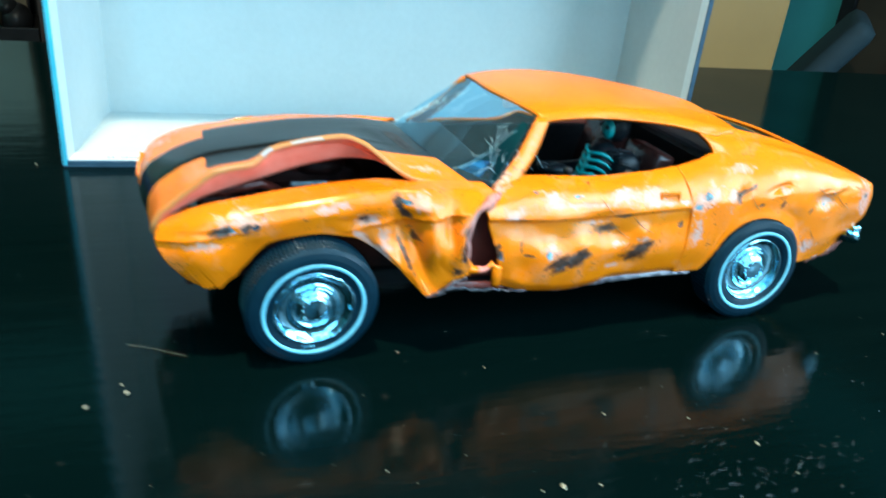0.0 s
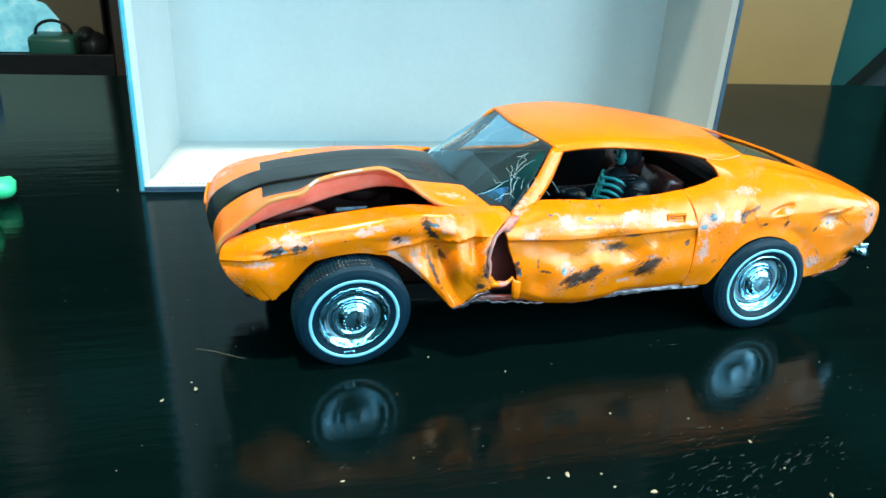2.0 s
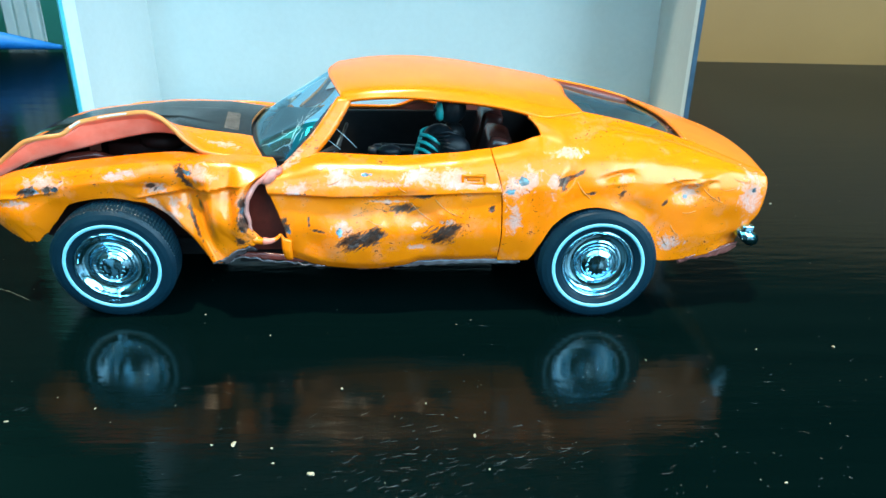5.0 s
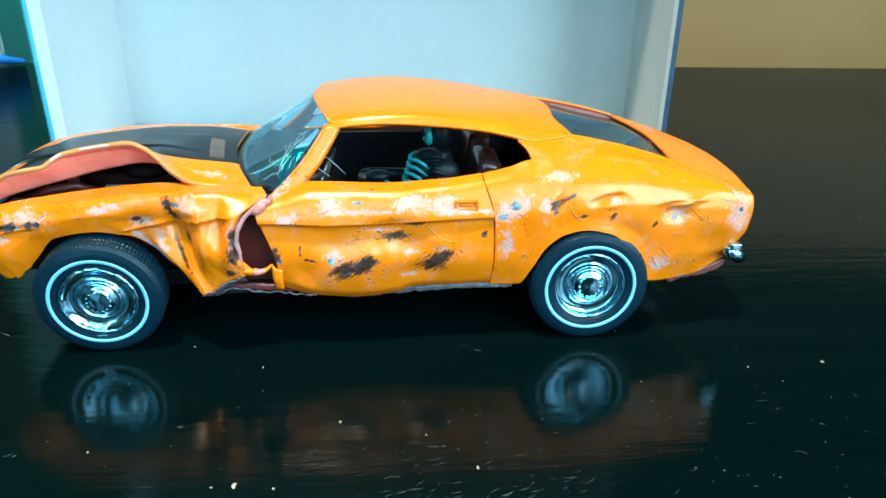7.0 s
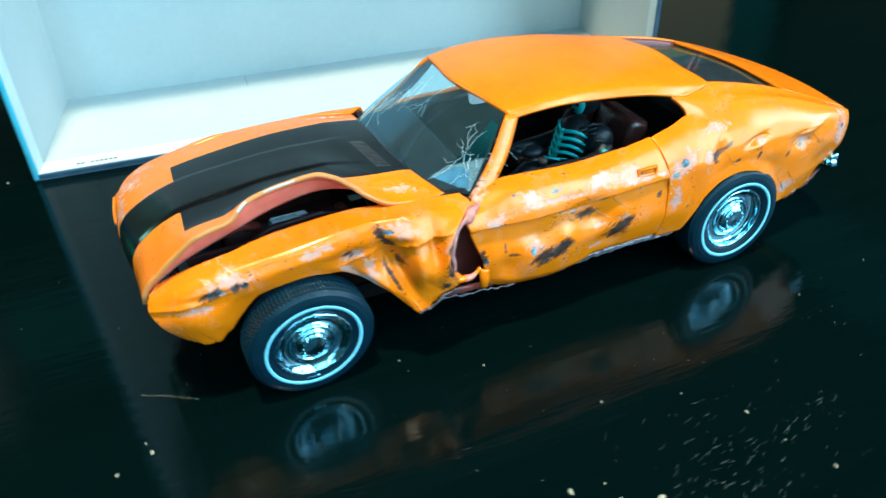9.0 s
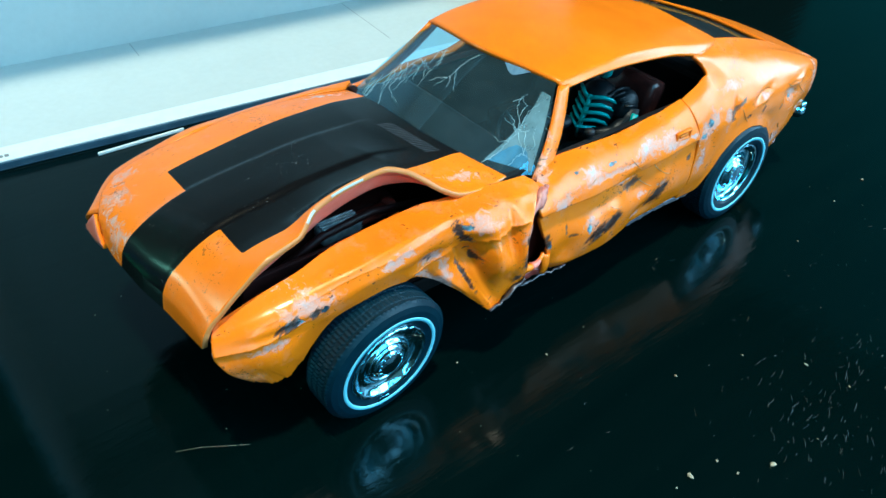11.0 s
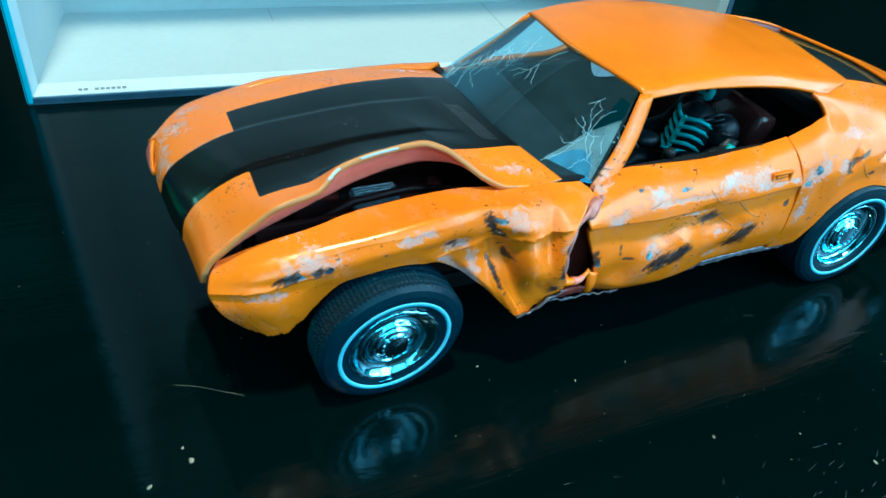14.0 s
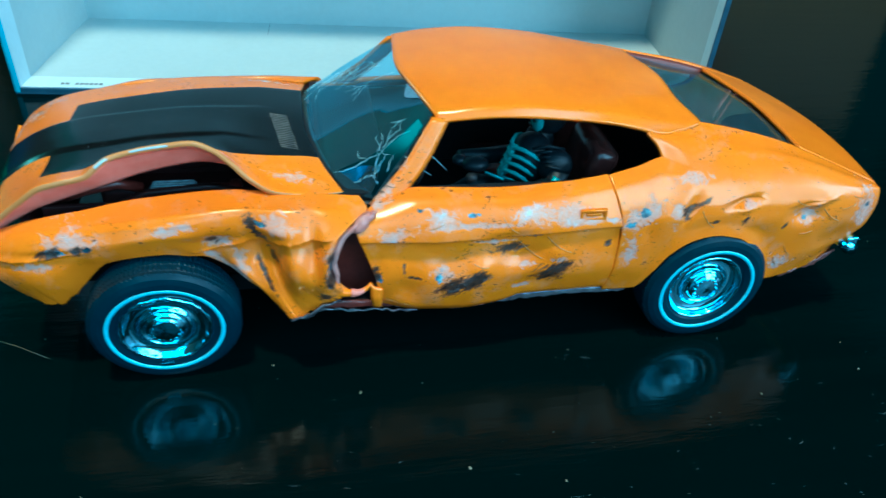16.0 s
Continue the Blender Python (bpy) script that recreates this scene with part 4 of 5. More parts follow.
post = pillar([(-17.2, -27.2, 35.8), (-10.6, -23.8, 42), (-4.8, -19.6, 49.6)], 5.6, 3.8)
sheet("a_pillar", post, SHELL, car, "orange windscreen pillar chipped at its foot", thick=0.9, fields=side_fields(post))
post2 = post.copy()
post2[..., 1] = -post[..., 1] * 0.94
post2[..., 0] -= SKEW * 46
sheet("a_pillar", post2, SHELL, car, flip=True, thick=0.9, fields=smooth_side(post2))

# rear window opening: inner edges and glass
far_crest = [(x - SKEW * 38, -y + 0.8, z) for x, y, z in crest]
for line, sign in ((crest, 1), (far_crest, -1)):
    top = [(x, y + 0.4 * sign, z - 0.3) for x, y, z in line[:5]]
    lowline = [(x - 0.5, y + 1.6 * sign, z - 3.2) for x, y, z in line[:5]]
    sheet("window_reveal", span([top, lowline], 20, 4), MAROON if sign > 0 else plain("dark_orange_reveal", (0.14, 0.020, 0.008), (0.18, 0.028, 0.012), 0.4), car, flip=(sign > 0), thick=0.4)
rear = span([[(50, -17.6, 45.6), (62, -17.6, 42.6), (76, -19, 39)], [(50, 0, 46.8), (62, 0, 43.6), (76, 0, 40)], [(50, 18, 45.6), (62, 18, 42.6), (76, 19.5, 39)]], 16, 16)
rear[..., 0] -= SKEW * (rear[..., 1] + 18)
g = sheet("rear_window", rear, SMOKED, car, "clear plastic rear window", flip=True)
g.visible_shadow = False

# windscreen
foot = [(-15.8, -26.4, 36.0), (-20.8, -23.0, 36.5), (-25.0, -13.4, 38), (-27.2, -2, 38.8), (-27.8, 10, 38.0), (-27.0, 19, 36.4), (-25.0, 24, 35.0)]
head = [(-4.4, -18.6, 49.6), (-5.6, -12, 50.4), (-7.2, -2, 50.9), (-7.8, 8, 50.6), (-7.2, 18.4, 49.4)]
waist = [(-10.2, -23, 43), (-14, -12, 44.6), (-17, -2, 45.2), (-17.6, 9, 44.6), (-16.2, 21.4, 42.6)]
screen_grid = span([foot, waist, head], 40, 24)
w = sheet("windscreen", screen_grid, GLASS, car, "dusty clear plastic windscreen with cracks")
w.visible_shadow = False


def on_screen(u, v, lift=0.12):
    """A place on the windscreen: u from the near to the far side, v from foot to head."""
    i, j = min(max(u, 0), 1) * 39, min(max(v, 0), 1) * 23
    a, b = int(min(i, 38)), int(min(j, 22))
    p, q = i - a, j - b
    s = screen_grid
    at = (s[a, b] * (1 - p) + s[a + 1, b] * p) * (1 - q) + (s[a, b + 1] * (1 - p) + s[a + 1, b + 1] * p) * q
    return (at[0] - lift * 0.7, at[1], at[2] + lift)


rnd = random.Random(5)


def crack_line(pts, width=0.055):
    """A crack that runs through places (u, v) of the windscreen, with a little jitter."""
    fine = []
    for (u0, v0), (u1, v1) in zip(pts, pts[1:]):
        for k in range(4):
            f = k / 4
            fine.append(on_screen(u0 + (u1 - u0) * f + rnd.uniform(-1, 1) * 0.005, v0 + (v1 - v0) * f + rnd.uniform(-1, 1) * 0.012))
    fine.append(on_screen(*pts[-1]))
    tube("crack", fine, [width * (1 - 0.5 * k / len(fine)) for k in range(len(fine))], CRACK, w, sides=4)


CRACKS = [
    [(0.20, 0.02), (0.165, 0.13), (0.14, 0.26), (0.115, 0.39), (0.09, 0.52), (0.05, 0.66)],
    [(0.115, 0.41), (0.135, 0.52), (0.160, 0.58), (0.160, 0.70)], [(0.185, 0.62), (0.135, 0.75)], [(0.115, 0.43), (0.105, 0.60), (0.06, 0.72)],
    [(0.135, 0.53), (0.118, 0.65), (0.155, 0.70)], [(0.125, 0.36), (0.145, 0.41), (0.195, 0.45)], [(0.115, 0.37), (0.085, 0.28), (0.06, 0.23)],
    [(0.14, 0.28), (0.175, 0.24), (0.20, 0.26)], [(0.12, 0.40), (0.09, 0.40), (0.06, 0.46)], [(0.125, 0.40), (0.16, 0.48), (0.18, 0.50)],
    [(0.846, 0.02), (0.872, 0.17), (0.821, 0.30), (0.795, 0.52)], [(0.744, 0.02), (0.795, 0.17), (0.821, 0.30)], [(0.667, 0.13), (0.72, 0.16), (0.769, 0.22), (0.80, 0.30)],
    [(0.795, 0.48), (0.744, 0.35), (0.744, 0.22)], [(0.667, 0.48), (0.69, 0.55), (0.744, 0.61)], [(0.91, 0.10), (0.88, 0.26), (0.85, 0.38), (0.86, 0.52)], [(0.80, 0.52), (0.78, 0.62), (0.80, 0.70)],
    [(0.487, 0.91), (0.52, 0.80), (0.538, 0.70), (0.545, 0.57), (0.575, 0.44)], [(0.538, 0.66), (0.50, 0.58), (0.462, 0.48)], [(0.54, 0.60), (0.525, 0.54), (0.513, 0.48)], [(0.55, 0.56), (0.60, 0.52), (0.62, 0.46)],
    [(0.06, 0.20), (0.075, 0.34), (0.10, 0.46)], [(0.03, 0.30), (0.05, 0.42), (0.045, 0.56)], [(0.10, 0.08), (0.085, 0.18), (0.06, 0.20), (0.03, 0.16)],
]
for k in range(13):
    f = k / 12
    u, v = 0.70 + 0.25 * f + rnd.uniform(-0.02, 0.02), 0.86 - 0.66 * f + rnd.uniform(-0.04, 0.04)
    way, line = rnd.uniform(2.6, 4.0), [(u, v)]
    for _ in range(rnd.randint(3, 5)):
        way += rnd.uniform(-0.9, 0.9) * 0.7
        u, v = u + 0.026 * math.cos(way), v + 0.085 * math.sin(way) - 0.03
        line.append((u, max(v, 0.04)))
    CRACKS.append(line)
    CRACKS.append([line[1], (line[1][0] - 0.02, line[1][1] - 0.09), (line[1][0] - 0.035, max(line[1][1] - 0.15, 0.04))])
for line in CRACKS:
    crack_line(line)
# milky strip paints in the reflection on the pane's curved near side
haze = span([[on_screen(0.012, v) for v in (0.03, 0.3, 0.6, 0.85)], [on_screen(0.06 + 0.15 * (1 - v) ** 1.6, v) for v in (0.05, 0.3, 0.6, 0.85)]], 24, 8)
p = sheet("pillar_sheen_patch", haze, glass_material("sheen_tinted_plastic", (0.60, 0.78, 0.82), 0.46), w, "milky patch that paints the reflection along the pillar")
p.visible_shadow = False
# flat patch on the pane stands in for the rear-view mirror
sheet("mirror_patch", span([[on_screen(0.16, 0.97), on_screen(0.26, 0.86), on_screen(0.36, 0.985)], [on_screen(0.16, 0.99), on_screen(0.27, 0.985), on_screen(0.36, 0.995)]], 10, 4), plain("bluish_mirror_shell", (0.10, 0.17, 0.26), (0.20, 0.30, 0.40), 0.15), w, "bluish glossy patch for the rear-view mirror under the roof edge")

cowl = span([[(-14.6, -26.0, 34.8), (-19.6, -23.2, 35.4), (-24, -13.2, 36.8), (-26.2, -2, 37.6), (-27, 10, 37), (-26, 23, 34.4)], [(-23, -26.0, 35.2), (-24.6, -22, 36.0), (-28, -13, 37.4), (-30, -2, 38.2), (-30.2, 10, 37.6), (-29, 23, 34.8)]], 30, 6)
sheet("cowl", cowl, BLACK, car, "narrow black cowl under the windscreen", flip=True, thick=0.6)

# hood
ease_front = lambda u: u ** 1.5
LIP = [(-85.9, -24.4, 28.0), (-85.6, -24.8, 30.2), (-82, -24.8, 34.2), (-78, -24.8, 37.4), (-73.5, -24.6, 40.3), (-70, -24.2, 41.0), (-66.6, -23.3, 41.3), (-64.6, -22.2, 42.6), (-62.8, -21.2, 43.6), (-60.5, -20.5, 44.1), (-55, -20, 45.0), (-48, -20.2, 45.8), (-44, -21.4, 44.8), (-41, -23, 42.9), (-38, -24.8, 40.6), (-34, -26, 38.6), (-28, -26, 37.6), (-21.8, -24.8, 37.2)]
hood = loft([
    rail((-88.4, 11.6, 27.4), (-87.5, 14.6, 30.8), (-84, 19.6, 33.2), (-78, 22, 34.8), (-66, 23, 36.2), (-52, 23.8, 37.4), (-38, 23.6, 37.4), (-27, 23.4, 36)),
    rail((-88.6, 7, 27.4), (-87.8, 8.6, 30.4), (-84, 10.6, 33.8), (-76, 12, 36.5), (-65, 12, 38.3), (-50, 12.2, 39.6), (-38, 12.6, 39.8), (-28, 13.4, 38.6)),
    rail((-87.8, -4, 26.8), (-87.2, -4, 30), (-84, -4, 33.8), (-75, -3.6, 37.9), (-65, -3.2, 39.4), (-50, -2.6, 40.6), (-38, -2, 40.7), (-28, -1.2, 39.6)),
    rail((-86.4, -13.6, 26.6), (-85.8, -14, 30), (-82, -15, 34.6), (-74, -16.4, 38.6), (-65, -16.4, 40.2), (-55, -15.6, 42), (-45, -15.2, 42.2), (-36, -15.4, 40.8), (-25.6, -15.4, 38.9)),
    rail(*LIP),
], 170, 110, ease_front)
hx, hy = hood[..., 0], hood[..., 1]
for ridge in (3.4, -10.2):
    hood[..., 2] += 0.50 / (1 + np.exp(-(1 if ridge < 0 else -1) * (hy - ridge) * 4.5)) * np.clip((hx + 92) / 18, 0, 1) * np.clip((-34 - hx) / 14, 0, 1)
near_edge = np.interp(hx, [-75, -62, -50, -42, -28], [-19.4, -20.0, -19.6, -18.0, -15.2])
far_edge = np.interp(hx, [-76, -30], [12.0, 15.2])
wide = np.minimum(np.minimum(hy - near_edge, far_edge - hy), hx + 74.6 - 0.02 * hy)
narrow = np.minimum(np.minimum(hy + 10.9, 3.0 - hy), -60 - hx)
fields = top_fields(hood)
fields["stripe"] = np.maximum(wide, narrow)
bonnet = sheet("hood", hood, [ORANGE, RED, RAW], car, "orange hood with a wide black stripe, buckled upwards along one edge", thick=1.0, fields=fields)
UNDER = [(-85.4, -23.0, 28.6), (-81, -22.2, 31.6), (-76, -21.4, 34), (-70, -20.2, 35.6), (-64, -18.6, 36.8), (-58, -17.4, 38.2), (-52, -17, 39.4), (-47, -17.4, 40.2), (-42, -19.4, 40.4), (-38, -22, 39.2), (-34, -24.4, 38)]
sheet("hood_underside", span([[(x + 0.2, y + 0.55, z - 0.75) for x, y, z in LIP[1:16]], UNDER], 60, 10), RED, bonnet, "bare red plastic underside", thick=0.5)


def on_grid(g, x, y):
    """Height of a panel over a place."""
    return g[..., 2].flat[np.argmin((g[..., 0] - x) ** 2 + (g[..., 1] - y) ** 2)]


slats = []
for k in range(19):
    vy = -12.8 + 0.72 * k
    vx = -31.0 - 0.16 * (vy + 13)
    slats.append(tube(None, [(vx - 1.7 * f, vy + 0.15 * f, on_grid(hood, vx - 1.7 * f, vy) - 0.01) for f in (-1, -0.5, 0, 0.5, 1)], 0.09, None, sides=4))
for x0, x1 in ((-59.0, -52.0), (-64.6, -62.4)):
    along = resample([p for p in LIP if x0 - 4 <= p[0] <= x1 + 4], 40)
    tube("bare_edge", [(x, y - 0.12, z + 0.02) for x, y, z in along if x0 <= x <= x1], 0.30, BARE, bonnet, "paint worn to pale primer along the edge", sides=8)
vent = part("hood_vent", joined(slats), VENT, bonnet, "fine grey louvred vent", smooth=False)

flap = span([[(-87.4, 15.2, 31.2), (-88.0, 17.4, 28.9), (-88.4, 19.8, 26.4)], [(-88.2, 12.4, 28.8), (-88.5, 15.0, 27.4), (-88.5, 19.6, 26.1)], [(-88.4, 10.2, 26.8), (-88.7, 14.0, 26.4), (-88.6, 19.3, 25.8)]], 10, 8)
sheet("front_corner", flap, SHELL, car, "loose orange front corner flap", thick=0.7, fields=smooth_side(flap))

# engine bay, chassis, interior
part("chassis", joined([block(-66, 78, -19, 18, 9.5, 14, 1.0), block(-28, 36, -30.4, 28, 13.2, 15, 0.5)]), DARK, car, smooth=False)
part("inner_panel", joined([block(-34, -8, -28.4, -27.6, 15.5, 35, 0.2)] ), DEEP_RED, car, smooth=False)
part("radiator", block(-80, -78.4, -20, 17, 14, 31, 0.4), BAY, car, smooth=False)
part("firewall", block(-26, -24, -26, 25, 13, 36, 0.5), MAROON, car, smooth=False)
part("inner_fender", block(-76, -26, -19.5, -18.5, 15, 33, 0.3), MAROON, car, smooth=False)
part("inner_fender", block(-76, -26, 18.4, 19.4, 15, 33, 0.3), MAROON, car, smooth=False)
eng = part("engine", joined([block(-68, -38, -11, 9, 14, 31, 1.5), block(-64, -42, -6, 4, 30, 34, 1)]), BAY, car, "dark maroon engine block in the bay")
cover = part("valve_cover", joined([block(-58, -49, -15.6, -11.8, 29.6, 33.0, 0.9)] + [block(-57.4, -49.6, -15.2 + 0.8 * k, -14.8 + 0.8 * k, 32.7, 33.4, 0.1) for k in range(4)]), STEEL, eng, "grey ribbed valve cover")
part("cylinder", joined([block(-49.4, -42.5, -14.8, -12.2, 30.0, 32.6, 1.0), block(-43.2, -40.6, -15.2, -11.8, 29.8, 33.2, 1.1)]), DEEP_RED, cover, "dark red plastic cylinder")
part("air_cleaner", lathe([(0.1, -36.5), (5.5, -36.5), (6.2, -36.0), (6.2, -34), (5.6, -33.4), (0.1, -33.4)], 40), BAY, eng).matrix_local = Matrix.Translation((-0.050, -0.003, 0)) @ Matrix.Rotation(radians(-90), 4, "X")
tube("radiator_hose", [(-76, -13, 30), (-70, -14.5, 33), (-64, -13, 33.5), (-60, -11, 31)], 1.1, DEEP_RED, eng, sides=8)
tube("pipe", [(-70, -15, 27), (-58, -15.5, 32.6), (-47, -15, 33.2), (-36, -15, 31)], 0.8, MAROON, eng, sides=8)
part("door_card", block(-23, 46, -25, -23.6, 14, 37, 0.3), DARK, car, smooth=False)
part("door_card", block(-21, 48, 21.5, 23, 14, 35.6, 0.3), DARK, car, smooth=False)
part("cabin_floor", block(-23.5, 62, -23.4, 21.4, 13.6, 15.6, 0.4), DARK, car, smooth=False)
part("rear_shelf", block(46.2, 62, -23, 22, 15.8, 38.5, 1.5), DARK, car, smooth=False)
part("dashboard", joined([block(-25, -12, -24.5, 22, 30, 36.6, 1.4)]), DARK, car)


def bucket_seat(y):
    seat = part("seat", joined([block(12, 30, y - 7.5, y + 7.5, 16, 23, 1.8)]), SEATING, car, "glossy dark red seat")
    part("backrest", block(-3, 3, y - 7.4, y + 7.4, 0, 20, 1.8, Matrix.Translation((29, 0, 20)) @ Matrix.Rotation(radians(12), 4, "Y")), SEATING, seat)


bucket_seat(-11.5)
bucket_seat(10)
sw = tube("steering_wheel", [(-6 + 2.2 * math.sin(a), -12 + 6.2 * math.cos(a), 35.4 + 5.4 * math.sin(a)) for a in np.linspace(0, 2 * math.pi, 28, endpoint=False)], 0.42, DARK, car, sides=6, cyclic=True)
for a in (0.5, 2.64, 4.7):
    tube("spoke", [(-6.6, -12, 35.2), (-6 + 2.2 * math.sin(a), -12 + 6.2 * math.cos(a), 35.4 + 5.4 * math.sin(a))], 0.3, STEEL, sw, sides=5)
tube("steering_column", [(-6.6, -12, 35.2), (-15, -12, 31)], 0.8, DARK, sw, sides=8)
tube("loose_trim_wire", [(-10, -22.6, 43), (-7, -22, 40), (-4.5, -21, 37.6)], 0.07, CRACK, car, sides=4)
tube("loose_trim_wire", [(-7, -20, 43.6), (-3.5, -20, 40.5), (-1, -19, 37.4)], 0.07, CRACK, car, sides=4)
part("mirror", block(2, 4, -24.6, -22.6, 37.4, 39.2, 0.8), DARK, car, "small dark mirror shell")

# sill and torn edges


def sill_strip(name, mat, label, x0, x1, rough, seed):
    """A torn strip under the door between two places along the car."""
    keep = np.linspace(x0, x1, 70)
    rows = [[(-29, -32.8, 17), (-22, -32.0, 16.4), (-14, -31.4, 15.4), (0, -31.4, 13.2), (12, -30.4, 13.8), (24, -30.4, 14.4), (37, -31.2, 14.6)],
            [(-29, -33.0, 16), (-22, -32.4, 15), (-14, -31.8, 14.0), (0, -31.6, 12.0), (12, -30.8, 12.4), (24, -31.0, 13.2), (37, -31.6, 13.6)],
            [(-29, -31, 15.8), (-22, -30.4, 14.6), (-14, -29.6, 13.8), (0, -29.4, 11.9), (12, -28.8, 12.3), (24, -28.8, 13.1), (37, -29.4, 13.3)]]
    rows = [[(x, np.interp(x, [p[0] for p in r], [p[1] for p in r]), np.interp(x, [p[0] for p in r], [p[2] for p in r])) for x in keep] for r in rows]
    g = span(rows, 90, 8)
    for i in range(90):
        for j in range(8):
            g[i, j] += np.array(noise.noise_vector(Vector(g[i, j]) * 0.6 + Vector((seed, 0, 0)))) * (rough if j > 2 else rough * 0.4)
    return sheet(name, g, mat, car, label, thick=0.5)


sill_strip("sill", FOIL, "torn shiny bare sill edge", 8, 37, 0.30, 0.0)
sill_strip("sill", SPLIT, "split dark pink sill edge", -12, 8, 0.35, 4.0)
sill_strip("sill", DEEP_RED, "dark red sill under the torn fender", -29, -12, 0.45, 7.0)
edge = resample([(-30.5, -34.4, 15.4), (-26, -33.6, 16.0), (-21, -33.2, 14.9), (-15, -32.8, 14.2), (-8, -32.6, 13.2)], 50)
for k in range(50):
    edge[k] += np.array(noise.noise_vector(Vector(edge[k]) * 0.8)) * 0.45
tube("sill_rim", edge.tolist(), [0.24 + 0.22 * noise.noise(Vector((k * 0.21, 5, 0))) for k in range(50)], FOIL, car, "shiny torn edge of the sill", sides=6)
tip = span([[(-32.5, -35.4, 15.2), (-30, -36, 16.2), (-27, -36, 18.4), (-24, -35.8, 19.6)], [(-32, -34.4, 14.4), (-29.6, -34.6, 14.8), (-27, -34, 16.6), (-23, -33.6, 18)]], 30, 5)
for i in range(30):
    for j in range(5):
        tip[i, j] += np.array(noise.noise_vector(Vector(tip[i, j]) * 0.7)) * 0.5
sheet("torn_fender_edge", tip, FOIL, car, "torn bare plastic edge", thick=0.4)
rim_line = [(-17.4, -31.2, 36.4), (-18.8, -31.8, 35.6), (-20.6, -32.6, 34.6), (-22.6, -33.4, 32.6), (-24.2, -34.6, 28), (-23.9, -34.6, 24.5), (-23.0, -34.4, 21.6)]
torn = resample(rim_line, 60)
for k in range(60):
    torn[k] += np.array(noise.noise_vector(Vector(torn[k]) * 0.35)) * 0.5
tube("torn_rim", torn.tolist(), [0.62 * math.sin(math.pi * (k + 2) / 64) ** 0.6 + 0.22 * noise.noise(Vector((k * 0.13, 0, 3))) for k in range(60)], PINK, car, "torn pink plastic edge", sides=6)
bridge = resample([(-21.6, -32.4, 33.0), (-20.4, -32.0, 33.8), (-19.2, -31.6, 34.4), (-18.0, -31.2, 35.4), (-17.0, -31.0, 37.0)], 24)
for k in range(24):
    bridge[k] += np.array(noise.noise_vector(Vector(bridge[k]) * 0.4)) * 0.7
tube("torn_bridge", bridge.tolist(), [0.25 + 0.95 * math.sin(math.pi * (k + 1) / 26) + 0.35 * noise.noise(Vector((k * 0.22, 9, 0))) for k in range(24)], PINK, car, "crumpled pink plastic left between fender and door", sides=8)
spur = resample([(-27.0, -32.2, 21.4), (-24.6, -33.4, 20.9), (-22.0, -34.2, 20.4), (-20.0, -34.2, 20.3), (-18.4, -33.8, 20.7), (-17.3, -33.4, 21.6)], 28)
tube("fender_spur", spur.tolist(), [1.55 - 1.25 * (k / 27) ** 0.8 for k in range(28)], [ORANGE], car, "bent orange spur torn from the fender", sides=10)
tube("spur_tip", spur[16:].tolist(), [0.92 - 0.75 * (k / 11) for k in range(12)], RED, car, "raw red tip of the spur", sides=8)
tab = span([[(-17.5, -33.2, 21.6), (-16.8, -33.7, 20.9), (-15.9, -33.8, 20.6), (-15.0, -33.5, 20.2)], [(-17.3, -33.6, 18), (-16.6, -34.1, 18), (-15.8, -34.1, 17.9), (-15.0, -33.6, 17.8)], [(-17.0, -33.0, 15.6), (-16.4, -33.4, 15.3), (-15.7, -33.4, 15.2), (-15.0, -33.0, 15.2)]], 12, 8)
sheet("door_tab", tab, ORANGE, car, thick=0.5)

hem = span([[(74, -30.6, 14.6), (80, -29.4, 15.0), (86, -27.8, 15.8), (90, -26.4, 16.8)], [(75, -30.2, 12.8), (80, -28.8, 13.4), (86, -27.2, 13.6), (90, -25.6, 15.2)]], 30, 6)
for i in range(30):
    for j in range(6):
        hem[i, j] += np.array(noise.noise_vector(Vector(hem[i, j]) * 0.5)) * 0.6
sheet("torn_rear_edge", hem, SPLIT, car, "torn dark red lower edge", thick=0.5)

# curled scratches standing off the paint
for x, z, l, turn in ((14, 26.4, 6, -38), (19.5, 27.6, 6.5, -35), (9, 33, 4.5, -45), (24, 31, 3, -25), (50, 32, 5, -50), (72, 33.6, 4, -25), (80, 30, 6, -35), (84.5, 31.5, 3.4, 10), (75, 26.5, 3, 8), (72, 22, 3.4, -50), (87, 33, 3.5, -15), (70, 19.5, 3, -60), (4, 24.5, 3, -15), (-5, 33.6, 3, 20)):
    c, s = math.cos(radians(turn)), math.sin(radians(turn))
    surf = door if x < 31 else quarter
    pts = []
    for k in range(8):
        f = k / 7 - 0.5
        px, pz = x + c * l * f - s * l * 0.28 * (f * f), z + s * l * f + c * l * 0.28 * (f * f)
        near = np.argmin((surf[..., 0] - px) ** 2 + (surf[..., 2] - pz) ** 2)
        pts.append((px, surf[..., 1].flat[near] - 0.08, pz))
    tube("scratch", pts, 0.075, RAW, car, "curled raised scratch in the paint", sides=4)

# wheels


def tread(a, j, r, y):
    if r < 13.7:
        return 0.0
    cell = (math.floor(a / (2 * math.pi) * 200 + (0.5 if int((y + 5) / 0.85) % 2 else 0)) % 2)
    groove = abs((y / 1.7) % 1 - 0.5) < 0.12
    return -0.17 if (groove or cell) else 0.0


def ragged(a, j, r, y):
    return 0.0 if r < 7.9 else 0.16 * math.sin(7 * a) * math.sin(3 * a + 1) + 0.10 * math.sin(23 * a)


